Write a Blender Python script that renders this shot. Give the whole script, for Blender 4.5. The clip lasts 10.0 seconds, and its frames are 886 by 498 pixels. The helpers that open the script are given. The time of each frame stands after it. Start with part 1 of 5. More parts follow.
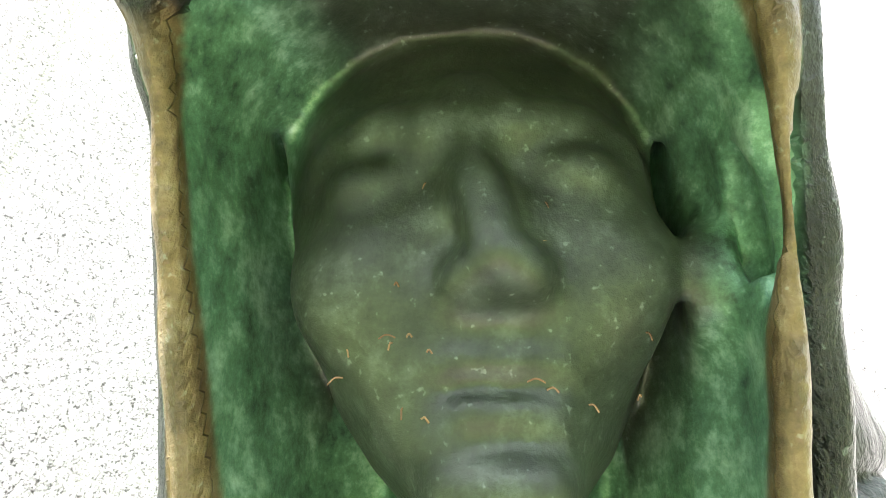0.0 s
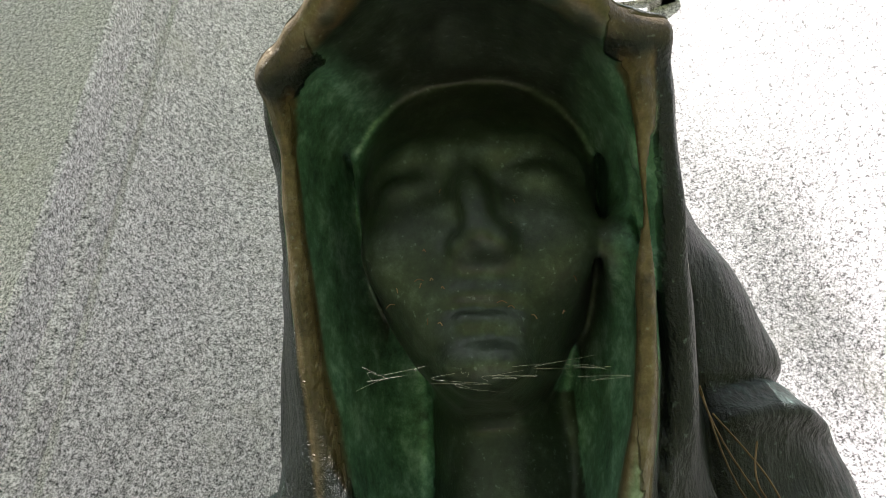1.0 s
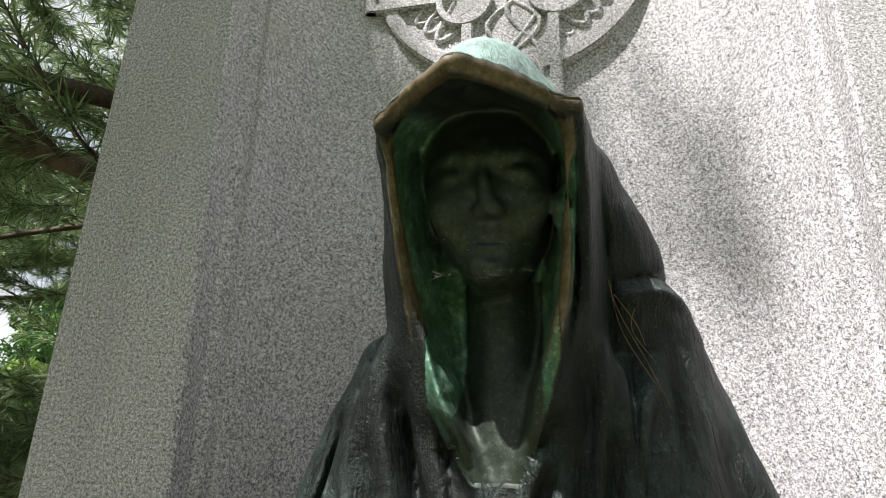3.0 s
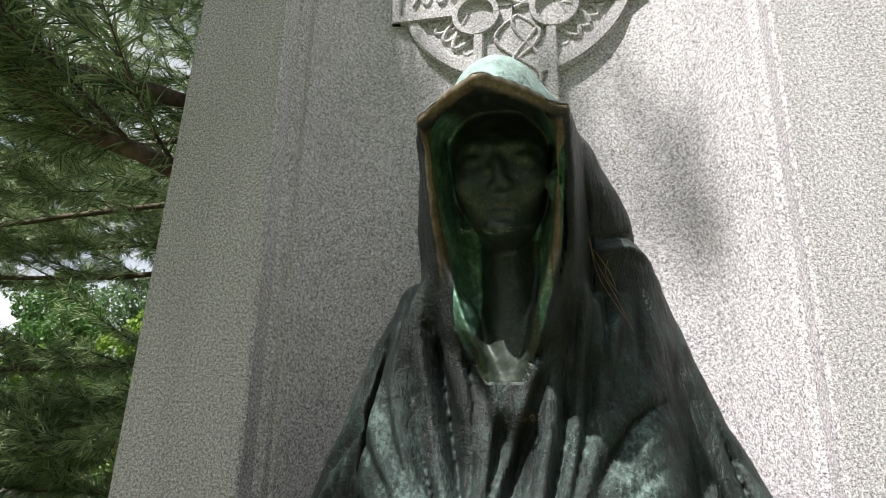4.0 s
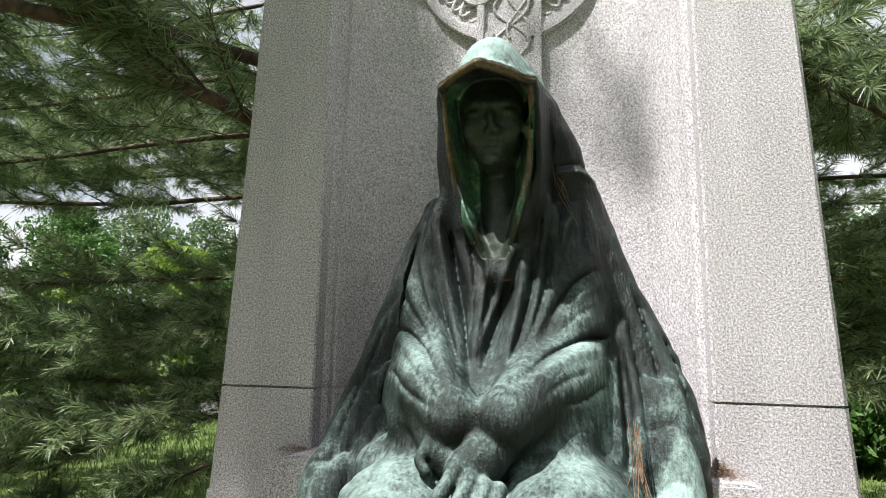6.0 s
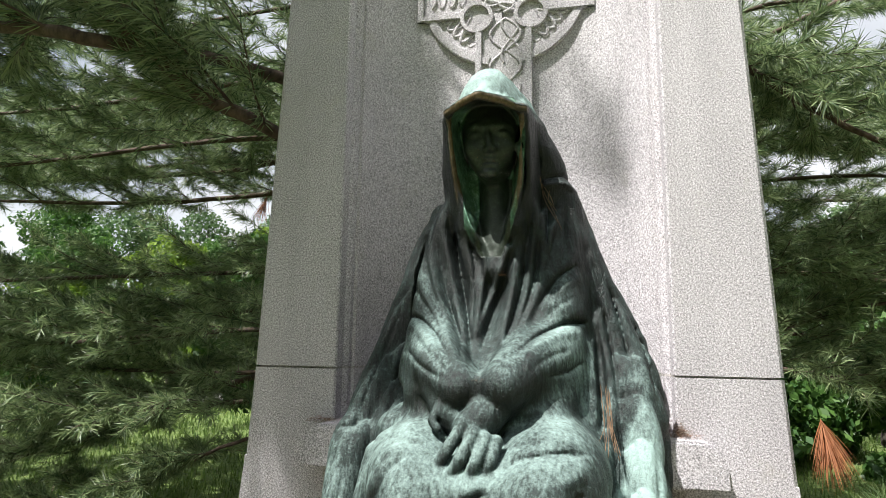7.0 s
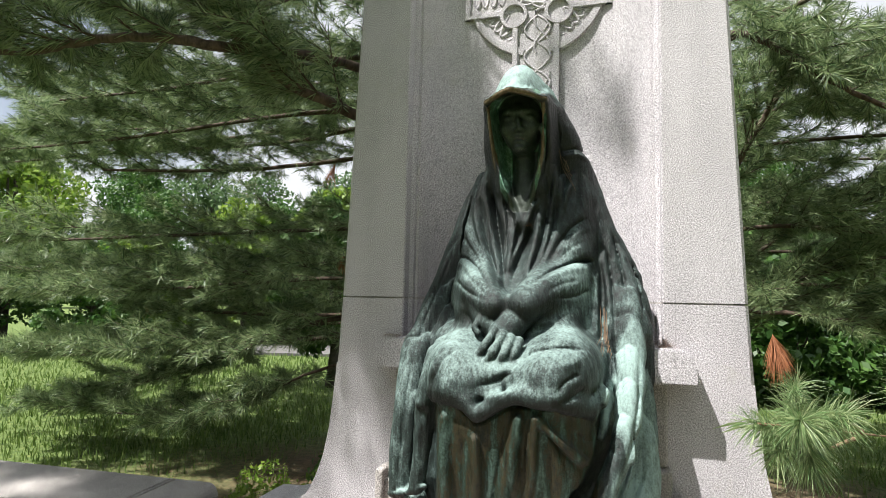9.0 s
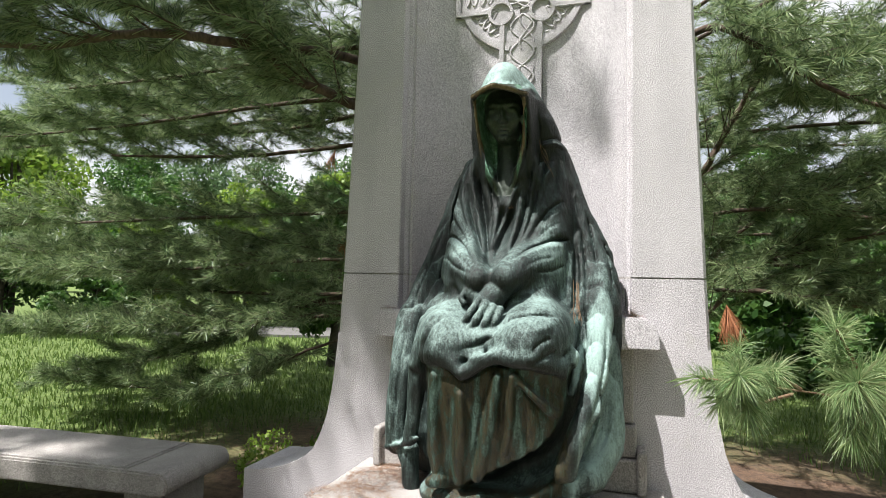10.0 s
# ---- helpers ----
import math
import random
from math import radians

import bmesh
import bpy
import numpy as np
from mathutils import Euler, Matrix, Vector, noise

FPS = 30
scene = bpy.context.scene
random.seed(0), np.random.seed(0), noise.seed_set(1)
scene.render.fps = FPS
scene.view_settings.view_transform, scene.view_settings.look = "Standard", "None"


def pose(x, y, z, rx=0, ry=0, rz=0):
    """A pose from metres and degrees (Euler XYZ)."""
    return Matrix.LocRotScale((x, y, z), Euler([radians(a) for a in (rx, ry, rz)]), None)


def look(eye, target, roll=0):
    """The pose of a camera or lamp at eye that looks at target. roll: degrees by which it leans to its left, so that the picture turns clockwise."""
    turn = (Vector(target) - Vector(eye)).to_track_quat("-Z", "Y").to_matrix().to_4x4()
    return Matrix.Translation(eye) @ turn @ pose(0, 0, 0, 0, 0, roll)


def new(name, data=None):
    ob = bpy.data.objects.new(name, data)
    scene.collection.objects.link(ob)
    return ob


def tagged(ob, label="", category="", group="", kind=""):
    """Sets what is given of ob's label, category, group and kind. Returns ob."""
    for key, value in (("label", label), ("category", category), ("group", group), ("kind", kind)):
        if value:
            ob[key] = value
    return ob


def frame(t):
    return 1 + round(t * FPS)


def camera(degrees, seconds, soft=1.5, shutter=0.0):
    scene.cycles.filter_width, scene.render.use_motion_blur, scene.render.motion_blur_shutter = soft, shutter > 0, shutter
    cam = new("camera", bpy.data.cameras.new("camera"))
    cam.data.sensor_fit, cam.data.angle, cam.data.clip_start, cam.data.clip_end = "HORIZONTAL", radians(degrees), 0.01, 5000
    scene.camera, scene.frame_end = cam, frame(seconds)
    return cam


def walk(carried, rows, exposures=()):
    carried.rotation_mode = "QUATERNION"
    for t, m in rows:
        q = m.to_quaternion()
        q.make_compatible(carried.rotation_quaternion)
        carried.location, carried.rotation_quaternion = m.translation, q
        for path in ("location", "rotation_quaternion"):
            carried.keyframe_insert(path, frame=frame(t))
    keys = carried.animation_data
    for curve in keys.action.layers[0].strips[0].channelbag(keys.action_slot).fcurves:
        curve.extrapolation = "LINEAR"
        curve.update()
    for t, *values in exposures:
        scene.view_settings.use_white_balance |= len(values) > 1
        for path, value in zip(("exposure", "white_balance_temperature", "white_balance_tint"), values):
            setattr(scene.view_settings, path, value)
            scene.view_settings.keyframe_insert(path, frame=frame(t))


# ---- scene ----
cam = camera(74.4, 10.0, 0.6)
PATH = [
    (0, (0.002, -0.439, 2.091), (-0.073, 1.307, 3.064), -1.6),
    (0.5, (0.014, -0.494, 2.052), (-0.109, 1.246, 3.031), -1.5),
    (1, (0.032, -0.572, 2.019), (-0.205, 1.198, 2.919), -0.6),
    (1.5, (0.036, -0.64, 2.0), (-0.239, 1.152, 2.846), -0.2),
    (2, (0.034, -0.728, 1.97), (-0.223, 1.098, 2.745), -0.3),
    (2.5, (0.056, -0.817, 1.935), (-0.262, 1.037, 2.615), 0.2),
    (2.7, (0.076, -0.859, 1.948), (-0.296, 1.015, 2.539), 0.3),
    (3.8, (0.13, -1.116, 1.816), (-0.294, 0.754, 2.382), 1.0),
    (4, (0.113, -1.169, 1.806), (-0.291, 0.71, 2.357), 1.0),
    (4.5, (0.107, -1.293, 1.767), (-0.232, 0.615, 2.261), 0.9),
    (5, (0.132, -1.419, 1.733), (-0.207, 0.502, 2.173), 1.0),
    (5.5, (0.179, -1.548, 1.68), (-0.236, 0.375, 2.041), 1.1),
    (5.7, (0.198, -1.602, 1.66), (-0.239, 0.32, 1.999), 1.1),
    (6.8, (0.217, -1.893, 1.613), (-0.184, 0.043, 1.919), 0.9),
    (7, (0.234, -1.966, 1.609), (-0.176, -0.032, 1.91), 0.8),
    (7.5, (0.287, -2.115, 1.581), (-0.218, -0.199, 1.857), 1.0),
    (8, (0.402, -2.258, 1.55), (-0.17, -0.356, 1.788), 1.2),
    (8.5, (0.433, -2.4, 1.513), (-0.159, -0.501, 1.719), 1.3),
    (9, (0.409, -2.532, 1.504), (-0.181, -0.628, 1.67), 1.2),
    (9.5, (0.431, -2.644, 1.479), (-0.152, -0.735, 1.613), 1.2),
    (10, (0.525, -2.771, 1.462), (-0.064, -0.862, 1.576), 1.2),
]
EXPOSURES = [(0.0, 4.2), (0.5, 3.1), (1.0, 1.95), (1.5, 1.35), (2.5, 1.05), (10.0, 1.05)]
walk(cam, [(t, look(eye, target, roll)) for t, eye, target, roll in PATH], EXPOSURES)

# ---- light ----
SUN = Vector((-0.115, -0.125, 0.31)).normalized()
world = bpy.data.worlds.new("sky")
scene.world = world
world.use_nodes = True
wn = world.node_tree
sky = wn.nodes.new("ShaderNodeTexSky")
sky.sky_type = 'NISHITA'
sky.sun_disc = False
sky.sun_elevation = math.asin(SUN.z)
sky.sun_rotation = math.atan2(SUN.x, SUN.y)
cloud = wn.nodes.new("ShaderNodeTexNoise")
cloud.inputs["Scale"].default_value = 2.6
cloud.inputs["Detail"].default_value = 6
cover = wn.nodes.new("ShaderNodeMapRange")
cover.inputs[1].default_value, cover.inputs[2].default_value = 0.36, 0.56
cover.inputs[3].default_value, cover.inputs[4].default_value = 0.35, 0.95
veil = wn.nodes.new("ShaderNodeMix")
veil.data_type = 'RGBA'
veil.inputs[7].default_value = (9.0, 9.2, 9.5, 1)
wn.links.new(cloud.outputs["Fac"], cover.inputs[0])
wn.links.new(cover.outputs[0], veil.inputs["Factor"])
wn.links.new(sky.outputs[0], veil.inputs[6])
wn.links.new(veil.outputs[2], wn.nodes["Background"].inputs[0])
wn.nodes["Background"].inputs[1].default_value = 0.056
sun = new("sun", bpy.data.lights.new("sun", 'SUN'))
sun.data.energy, sun.data.angle, sun.data.color = 5.0, radians(0.55), (1.0, 0.965, 0.93)
sun.matrix_world = look(SUN * 30, (0, 0, 0))


# ---- materials ----
def material(name, rough=0.7, metal=0.0):
    m = bpy.data.materials.new(name)
    m.use_nodes = True
    nt = m.node_tree
    b = nt.nodes["Principled BSDF"]
    b.inputs["Roughness"].default_value = rough
    b.inputs["Metallic"].default_value = metal
    return m, nt, b


def place(nt, scale=(1, 1, 1)):
    g = nt.nodes.new("ShaderNodeTexCoord")
    mp = nt.nodes.new("ShaderNodeMapping")
    mp.inputs["Scale"].default_value = scale
    nt.links.new(g.outputs["Object"], mp.inputs[0])
    return mp.outputs[0]


def noise_tex(nt, vec, scale, detail=4, rough=0.55):
    n = nt.nodes.new("ShaderNodeTexNoise")
    n.inputs["Scale"].default_value = scale
    n.inputs["Detail"].default_value = detail
    n.inputs["Roughness"].default_value = rough
    nt.links.new(vec, n.inputs["Vector"])
    return n.outputs["Fac"]


def ramp(nt, fac, stops):
    r = nt.nodes.new("ShaderNodeValToRGB")
    e = r.color_ramp.elements
    while len(e) < len(stops):
        e.new(0.5)
    for k, (p, c) in zip(e, stops):
        k.position = p
        k.color = (*c, 1) if len(c) == 3 else c
    nt.links.new(fac, r.inputs[0])
    return r.outputs[0]


def grey(v):
    return (v, v, v)


def mixc(nt, fac, a, b, mode='MIX'):
    m = nt.nodes.new("ShaderNodeMix")
    m.data_type, m.blend_type = 'RGBA', mode
    for sock, val in ((m.inputs["Factor"], fac), (m.inputs[6], a), (m.inputs[7], b)):
        if isinstance(val, bpy.types.NodeSocket):
            nt.links.new(val, sock)
        elif isinstance(val, tuple):
            sock.default_value = (*val, 1)
        else:
            sock.default_value = val
    return m.outputs[2]


def maths(nt, op, a, b=0.0, clamp=False):
    m = nt.nodes.new("ShaderNodeMath")
    m.operation, m.use_clamp = op, clamp
    for sock, val in zip(m.inputs, (a, b)):
        if isinstance(val, bpy.types.NodeSocket):
            nt.links.new(val, sock)
        else:
            sock.default_value = val
    return m.outputs[0]


def bump(nt, b, height, strength, dist):
    n = nt.nodes.new("ShaderNodeBump")
    n.inputs["Strength"].default_value = strength
    n.inputs["Distance"].default_value = dist
    nt.links.new(height, n.inputs["Height"])
    nt.links.new(n.outputs[0], b.inputs["Normal"])


def granite(name, tint=(1, 1, 1), stain=0.5):
    m, nt, b = material(name, 0.75)
    v = place(nt)
    fine = maths(nt, 'ADD', maths(nt, 'MULTIPLY', noise_tex(nt, v, 390, 3, 0.75), 0.60), maths(nt, 'MULTIPLY', noise_tex(nt, v, 165, 3, 0.7), 0.40))
    coarse = noise_tex(nt, v, 2.2, 5)
    grain = ramp(nt, fine, [(0.39, (0.04, 0.037, 0.038)), (0.45, (0.25, 0.242, 0.246)), (0.52, (0.55, 0.535, 0.545)), (0.59, (0.90, 0.88, 0.89))])
    streak = noise_tex(nt, place(nt, (9, 9, 0.8)), 1.0, 4)
    dirt = ramp(nt, maths(nt, 'MULTIPLY', coarse, streak), [(0.12, grey(1.0 - 0.32 * stain)), (0.34, grey(1))])
    c = mixc(nt, 1.0, grain, dirt, 'MULTIPLY')
    c = mixc(nt, 1.0, c, tint, 'MULTIPLY')
    lichen = ramp(nt, noise_tex(nt, v, 7, 6, 0.7), [(0.58, grey(0)), (0.75, grey(0.45))])
    c = mixc(nt, lichen, c, (0.40, 0.385, 0.33))
    nt.links.new(c, b.inputs["Base Color"])
    bump(nt, b, fine, 0.35, 0.002)
    return m


def bronze(name):
    """Weathered bronze: dark metal, green film and pale verdigris, with other films where the cast has them. Some
    sunlight and the neck's shade are put into the colours.
    """
    m, nt, b = material(name, 0.5, 0.25)
    v = place(nt)
    patches = noise_tex(nt, v, 6.5, 6, 0.62)
    fine = noise_tex(nt, v, 130, 5, 0.7)
    runs = noise_tex(nt, place(nt, (80, 80, 11)), 1.0, 5, 0.65)
    wide_runs = noise_tex(nt, place(nt, (24, 24, 3.2)), 1.0, 5, 0.65)
    mottle = noise_tex(nt, v, 34, 6, 0.7)

    def mark(key):
        a = nt.nodes.new("ShaderNodeAttribute")
        a.attribute_name = key
        return a.outputs["Fac"]

    def total(*terms):
        s = terms[0]
        for t in terms[1:]:
            s = maths(nt, 'ADD', s, t)
        return s

    def times(a, k):
        return maths(nt, 'MULTIPLY', a, k)

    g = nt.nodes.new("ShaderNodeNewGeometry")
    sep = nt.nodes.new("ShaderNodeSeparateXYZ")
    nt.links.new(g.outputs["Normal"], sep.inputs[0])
    w = total(times(patches, 0.36), times(runs, 0.34), times(fine, 0.30), times(sep.outputs[2], 0.18), mark("rain_and_sun"), -0.04)
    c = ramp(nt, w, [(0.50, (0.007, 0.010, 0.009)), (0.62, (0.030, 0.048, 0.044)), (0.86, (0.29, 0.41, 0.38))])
    film = total(times(mottle, 0.7), times(fine, 0.45))
    inner = ramp(nt, film, [(0.42, (0.028, 0.062, 0.042)), (0.58, (0.095, 0.205, 0.135)), (0.76, (0.32, 0.47, 0.39))])
    edge = ramp(nt, film, [(0.42, (0.045, 0.030, 0.014)), (0.60, (0.12, 0.085, 0.042)), (0.80, (0.22, 0.18, 0.12))])
    # dark film of the face, reused as painted shade in the neck hollow
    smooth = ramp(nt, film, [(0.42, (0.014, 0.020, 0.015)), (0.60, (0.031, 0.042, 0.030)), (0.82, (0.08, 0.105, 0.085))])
    streak = ramp(nt, total(times(wide_runs, 0.75), times(fine, 0.35)), [(0.43, (0.007, 0.012, 0.009)), (0.52, (0.040, 0.031, 0.012)), (0.58, (0.014, 0.032, 0.022)), (0.74, (0.13, 0.21, 0.18))])
    for key, layer in (("lining", inner), ("face_film_neck_shade", smooth), ("skirt_film", streak), ("rim", edge)):
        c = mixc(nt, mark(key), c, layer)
    spots = ramp(nt, noise_tex(nt, v, 260, 2, 0.5), [(0.66, grey(0)), (0.74, grey(0.2))])
    c = mixc(nt, spots, c, (0.30, 0.38, 0.35))
    nt.links.new(c, b.inputs["Base Color"])
    nt.links.new(ramp(nt, w, [(0.5, grey(0.42)), (0.9, grey(0.85))]), b.inputs["Roughness"])
    nt.links.new(ramp(nt, w, [(0.55, grey(0.3)), (0.8, grey(0))]), b.inputs["Metallic"])
    even = maths(nt, 'SUBTRACT', 1.0, total(mark("face_film_neck_shade"), mark("lining"), times(mark("rim"), 0.8)), True)
    bump(nt, b, total(times(maths(nt, 'MULTIPLY', fine, maths(nt, 'ADD', times(even, 0.48), 0.12)), 1.0), times(maths(nt, 'MULTIPLY', runs, even), 1.0)), 1.0, 0.006)
    return m


def plain(name, col_a, col_b, scale=20, rough=0.8, strength=0.3, dist=0.003, stretch=(1, 1, 1)):
    m, nt, b = material(name, rough)
    n = noise_tex(nt, place(nt, stretch), scale, 6, 0.65)
    nt.links.new(ramp(nt, n, [(0.35, col_a), (0.65, col_b)]), b.inputs["Base Color"])
    bump(nt, b, n, strength, dist)
    return m


def leafy(name, col_a, col_b, rough=0.5, through_light=0.35):
    """Leaves or needles: colour by island, some light let through."""
    m, nt, b = material(name, rough)
    g = nt.nodes.new("ShaderNodeNewGeometry")
    c = ramp(nt, g.outputs["Random Per Island"], [(0.0, col_a), (1.0, col_b)])
    nt.links.new(c, b.inputs["Base Color"])
    t = nt.nodes.new("ShaderNodeBsdfTranslucent")
    nt.links.new(c, t.inputs[0])
    mx = nt.nodes.new("ShaderNodeMixShader")
    mx.inputs[0].default_value = through_light
    nt.links.new(b.outputs[0], mx.inputs[1])
    nt.links.new(t.outputs[0], mx.inputs[2])
    nt.links.new(mx.outputs[0], nt.nodes["Material Output"].inputs[0])
    return m


GRANITE = granite("granite", (1.0, 0.985, 1.01))
GRANITE_DARK = granite("granite_weathered", (0.78, 0.75, 0.70), 1.0)
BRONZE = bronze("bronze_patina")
BARK = plain("pine_bark", (0.035, 0.024, 0.018), (0.13, 0.09, 0.065), 30, 0.9, 0.8, 0.01, (1, 1, 0.5))
BARK_FAR = plain("grey_bark", (0.03, 0.026, 0.02), (0.09, 0.075, 0.06), 14, 0.9)
NEEDLE = leafy("pine_needles", (0.030, 0.080, 0.028), (0.36, 0.45, 0.22), 0.4, 0.40)
NEEDLE_NEAR = leafy("bright_pine_needles", (0.13, 0.25, 0.09), (0.42, 0.50, 0.26), 0.4, 0.35)
NEEDLE_DEAD = leafy("dead_pine_needles", (0.20, 0.07, 0.025), (0.42, 0.17, 0.07), 0.7, 0.2)
LEAF = leafy("green_leaves", (0.03, 0.09, 0.02), (0.10, 0.20, 0.04), 0.5, 0.35)
# paler leaf green with the haze of distance put into the colour
LEAF_PALE = leafy("haze_tinted_leaves", (0.06, 0.12, 0.05), (0.14, 0.22, 0.09), 0.6, 0.3)
LEAF_BRIGHT = leafy("yellow_green_leaves", (0.10, 0.20, 0.02), (0.24, 0.34, 0.05), 0.5, 0.45)
GRASS = leafy("grass_blades", (0.07, 0.14, 0.025), (0.20, 0.28, 0.07), 0.6, 0.3)
ROAD = plain("pale_asphalt", (0.10, 0.095, 0.095), (0.16, 0.155, 0.15), 40, 0.9)
LITTER = leafy("fallen_needles", (0.10, 0.05, 0.03), (0.28, 0.17, 0.10), 0.9, 0.1)
WEB = plain("dusty_cobweb", (0.35, 0.33, 0.28), (0.5, 0.48, 0.42), 60, 0.9)
TWIG = plain("dry_twig", (0.12, 0.07, 0.04), (0.26, 0.17, 0.10), 60, 0.9)


def ground_material():
    m, nt, b = material("lawn_and_earth", 0.95)
    v = place(nt)
    n1, n2, n3 = noise_tex(nt, v, 0.55, 5), noise_tex(nt, v, 14, 6, 0.7), noise_tex(nt, v, 90, 3)
    lawn = ramp(nt, n2, [(0.3, (0.055, 0.10, 0.02)), (0.55, (0.13, 0.19, 0.045)), (0.75, (0.26, 0.27, 0.09))])
    earth = ramp(nt, n2, [(0.3, (0.05, 0.032, 0.022)), (0.6, (0.16, 0.10, 0.065)), (0.8, (0.27, 0.18, 0.12))])
    sep = nt.nodes.new("ShaderNodeVectorMath")
    sep.operation = 'LENGTH'
    nt.links.new(v, sep.inputs[0])
    near = maths(nt, 'ADD', maths(nt, 'MULTIPLY', sep.outputs["Value"], 0.1), maths(nt, 'MULTIPLY', n1, 0.5))
    c = mixc(nt, ramp(nt, near, [(0.5, grey(0)), (0.68, grey(1))]), earth, lawn)
    nt.links.new(c, b.inputs["Base Color"])
    bump(nt, b, maths(nt, 'ADD', n2, n3), 0.8, 0.03)
    return m


GROUND = ground_material()


# ---- helpers for meshes ----
def mesh_from(name, verts, faces, mat, smooth=False):
    me = bpy.data.meshes.new(name)
    me.from_pydata(verts, [], faces)
    for mt in (mat if isinstance(mat, (list, tuple)) else [mat]):
        me.materials.append(mt)
    if smooth:
        me.polygons.foreach_set("use_smooth", [True] * len(me.polygons))
    me.update()
    return me


def thing(name, label, category, group="", kind="", at=(0, 0, 0)):
    ob = new(name)
    ob.location = at
    ob.empty_display_size = 0.1
    return tagged(ob, label, category, group, kind)


def child(name, me, parent, label="", kind=""):
    ob = new(name, me)
    ob.parent = parent
    if parent.location.length:
        ob.matrix_parent_inverse = Matrix.Translation(-parent.location)
    return tagged(ob, label, kind=kind)


def part(name, bm, mat, parent, label="", smooth=False):
    me = bpy.data.meshes.new(name)
    bmesh.ops.recalc_face_normals(bm, faces=bm.faces)
    bm.to_mesh(me)
    bm.free()
    me.materials.append(mat)
    if smooth:
        me.polygons.foreach_set("use_smooth", [True] * len(me.polygons))
    return child(name, me, parent, label)


def box(x0, x1, y0, y1, z0, z1, bevel=0.006, seg=2):
    bm = bmesh.new()
    bmesh.ops.create_cube(bm, size=1)
    for v in bm.verts:
        v.co = Vector(((x0 + x1) / 2 + v.co.x * (x1 - x0), (y0 + y1) / 2 + v.co.y * (y1 - y0), (z0 + z1) / 2 + v.co.z * (z1 - z0)))
    if bevel:
        bmesh.ops.bevel(bm, geom=bm.edges[:], offset=bevel, segments=seg, affect='EDGES', profile=0.5)
    return bm


def extrude_xz(outline, y0, y1, bevel=0.006):
    """A plate with that outline in x and z, from y0 to y1."""
    bm = bmesh.new()
    front = [bm.verts.new((x, y0, z)) for x, z in outline]
    face = bm.faces.new(front)
    out = bmesh.ops.extrude_face_region(bm, geom=[face])
    for v in out["geom"]:
        if isinstance(v, bmesh.types.BMVert):
            v.co.y = y1
    if bevel:
        bmesh.ops.bevel(bm, geom=[e for e in bm.edges if abs(e.verts[0].co.y - y0) < 1e-6 and abs(e.verts[1].co.y - y0) < 1e-6], offset=bevel, segments=2, affect='EDGES')
    return bm


def loft(rings, closed=True):
    bm = bmesh.new()
    rows = [[bm.verts.new(p) for p in r] for r in rings]
    n = len(rows[0])
    for a, b in zip(rows, rows[1:]):
        for i in range(n if closed else n - 1):
            j = (i + 1) % n
            bm.faces.new((a[i], a[j], b[j], b[i]))
    bm.faces.new(rows[0])
    bm.faces.new(rows[-1])
    return bm


def rod_data(points, radii, sides=8, jitter=0.0, rng=None):
    """Vertices and faces of a tapered round rod along a smooth line through the points."""
    pts = [Vector(p) for p in points]
    fine, rad = [], []
    for i in range(len(pts) - 1):
        p0, p1, p2, p3 = pts[max(i - 1, 0)], pts[i], pts[i + 1], pts[min(i + 2, len(pts) - 1)]
        for s in range(6):
            t = s / 6
            fine.append(0.5 * ((2 * p1) + (p2 - p0) * t + (2 * p0 - 5 * p1 + 4 * p2 - p3) * t * t + (3 * p1 - p0 - 3 * p2 + p3) * t ** 3))
            rad.append(radii[i] + (radii[i + 1] - radii[i]) * t)
    fine.append(pts[-1])
    rad.append(radii[-1])
    if rng and jitter:
        fine = [p + Vector([rng.uniform(-jitter, jitter) for _ in range(3)]) for p in fine]
    verts, faces = [], []
    for i, p in enumerate(fine):
        d = (fine[min(i + 1, len(fine) - 1)] - fine[max(i - 1, 0)]).normalized()
        a = d.cross(Vector((0, 0, 1)))
        a = a.normalized() if a.length > 0.05 else Vector((1, 0, 0))
        b = d.cross(a)
        for k in range(sides):
            w = 2 * math.pi * k / sides
            verts.append(p + (a * math.cos(w) + b * math.sin(w)) * rad[i])
    for i in range(len(fine) - 1):
        for k in range(sides):
            j = (k + 1) % sides
            faces.append((i * sides + k, i * sides + j, (i + 1) * sides + j, (i + 1) * sides + k))
    faces.append(tuple(range(sides)))
    faces.append(tuple(range((len(fine) - 1) * sides, len(fine) * sides)))
    return verts, faces, fine


# ---- ground ----
def ground():
    n = 90
    g = np.linspace(-1, 1, n)
    g = np.sign(g) * (np.abs(g) ** 2.6) * 900
    verts = []
    for y in g:
        for x in g:
            d = math.hypot(x, y)
            verts.append((x, y, (0.05 * noise.noise(Vector((x * 0.35, y * 0.35, 0))) if d < 60 else 0.0)))
    faces = [(j * n + i, j * n + i + 1, (j + 1) * n + i + 1, (j + 1) * n + i) for j in range(n - 1) for i in range(n - 1)]
    ob = new("ground", mesh_from("ground", verts, faces, GROUND, True))
    return tagged(ob, "mown lawn with bare earth and pine litter round the monument", "lawn", kind="structure")


ground()


# ---- the stele ----
def outer(z):
    """Half width of the slab at a height: a slight taper, flared at the foot."""
    return float(np.interp(z, [0.42, 0.47, 0.52, 0.58, 0.66, 0.76, 0.90, 1.15, 1.5, 2.85, 4.4], [1.40, 1.20, 1.09, 1.02, 0.98, 0.945, 0.918, 0.893, 0.875, 0.822, 0.76]))


def niche(x):
    return 0.085 + 0.175 * (1 - abs(x / 0.525) ** 6)


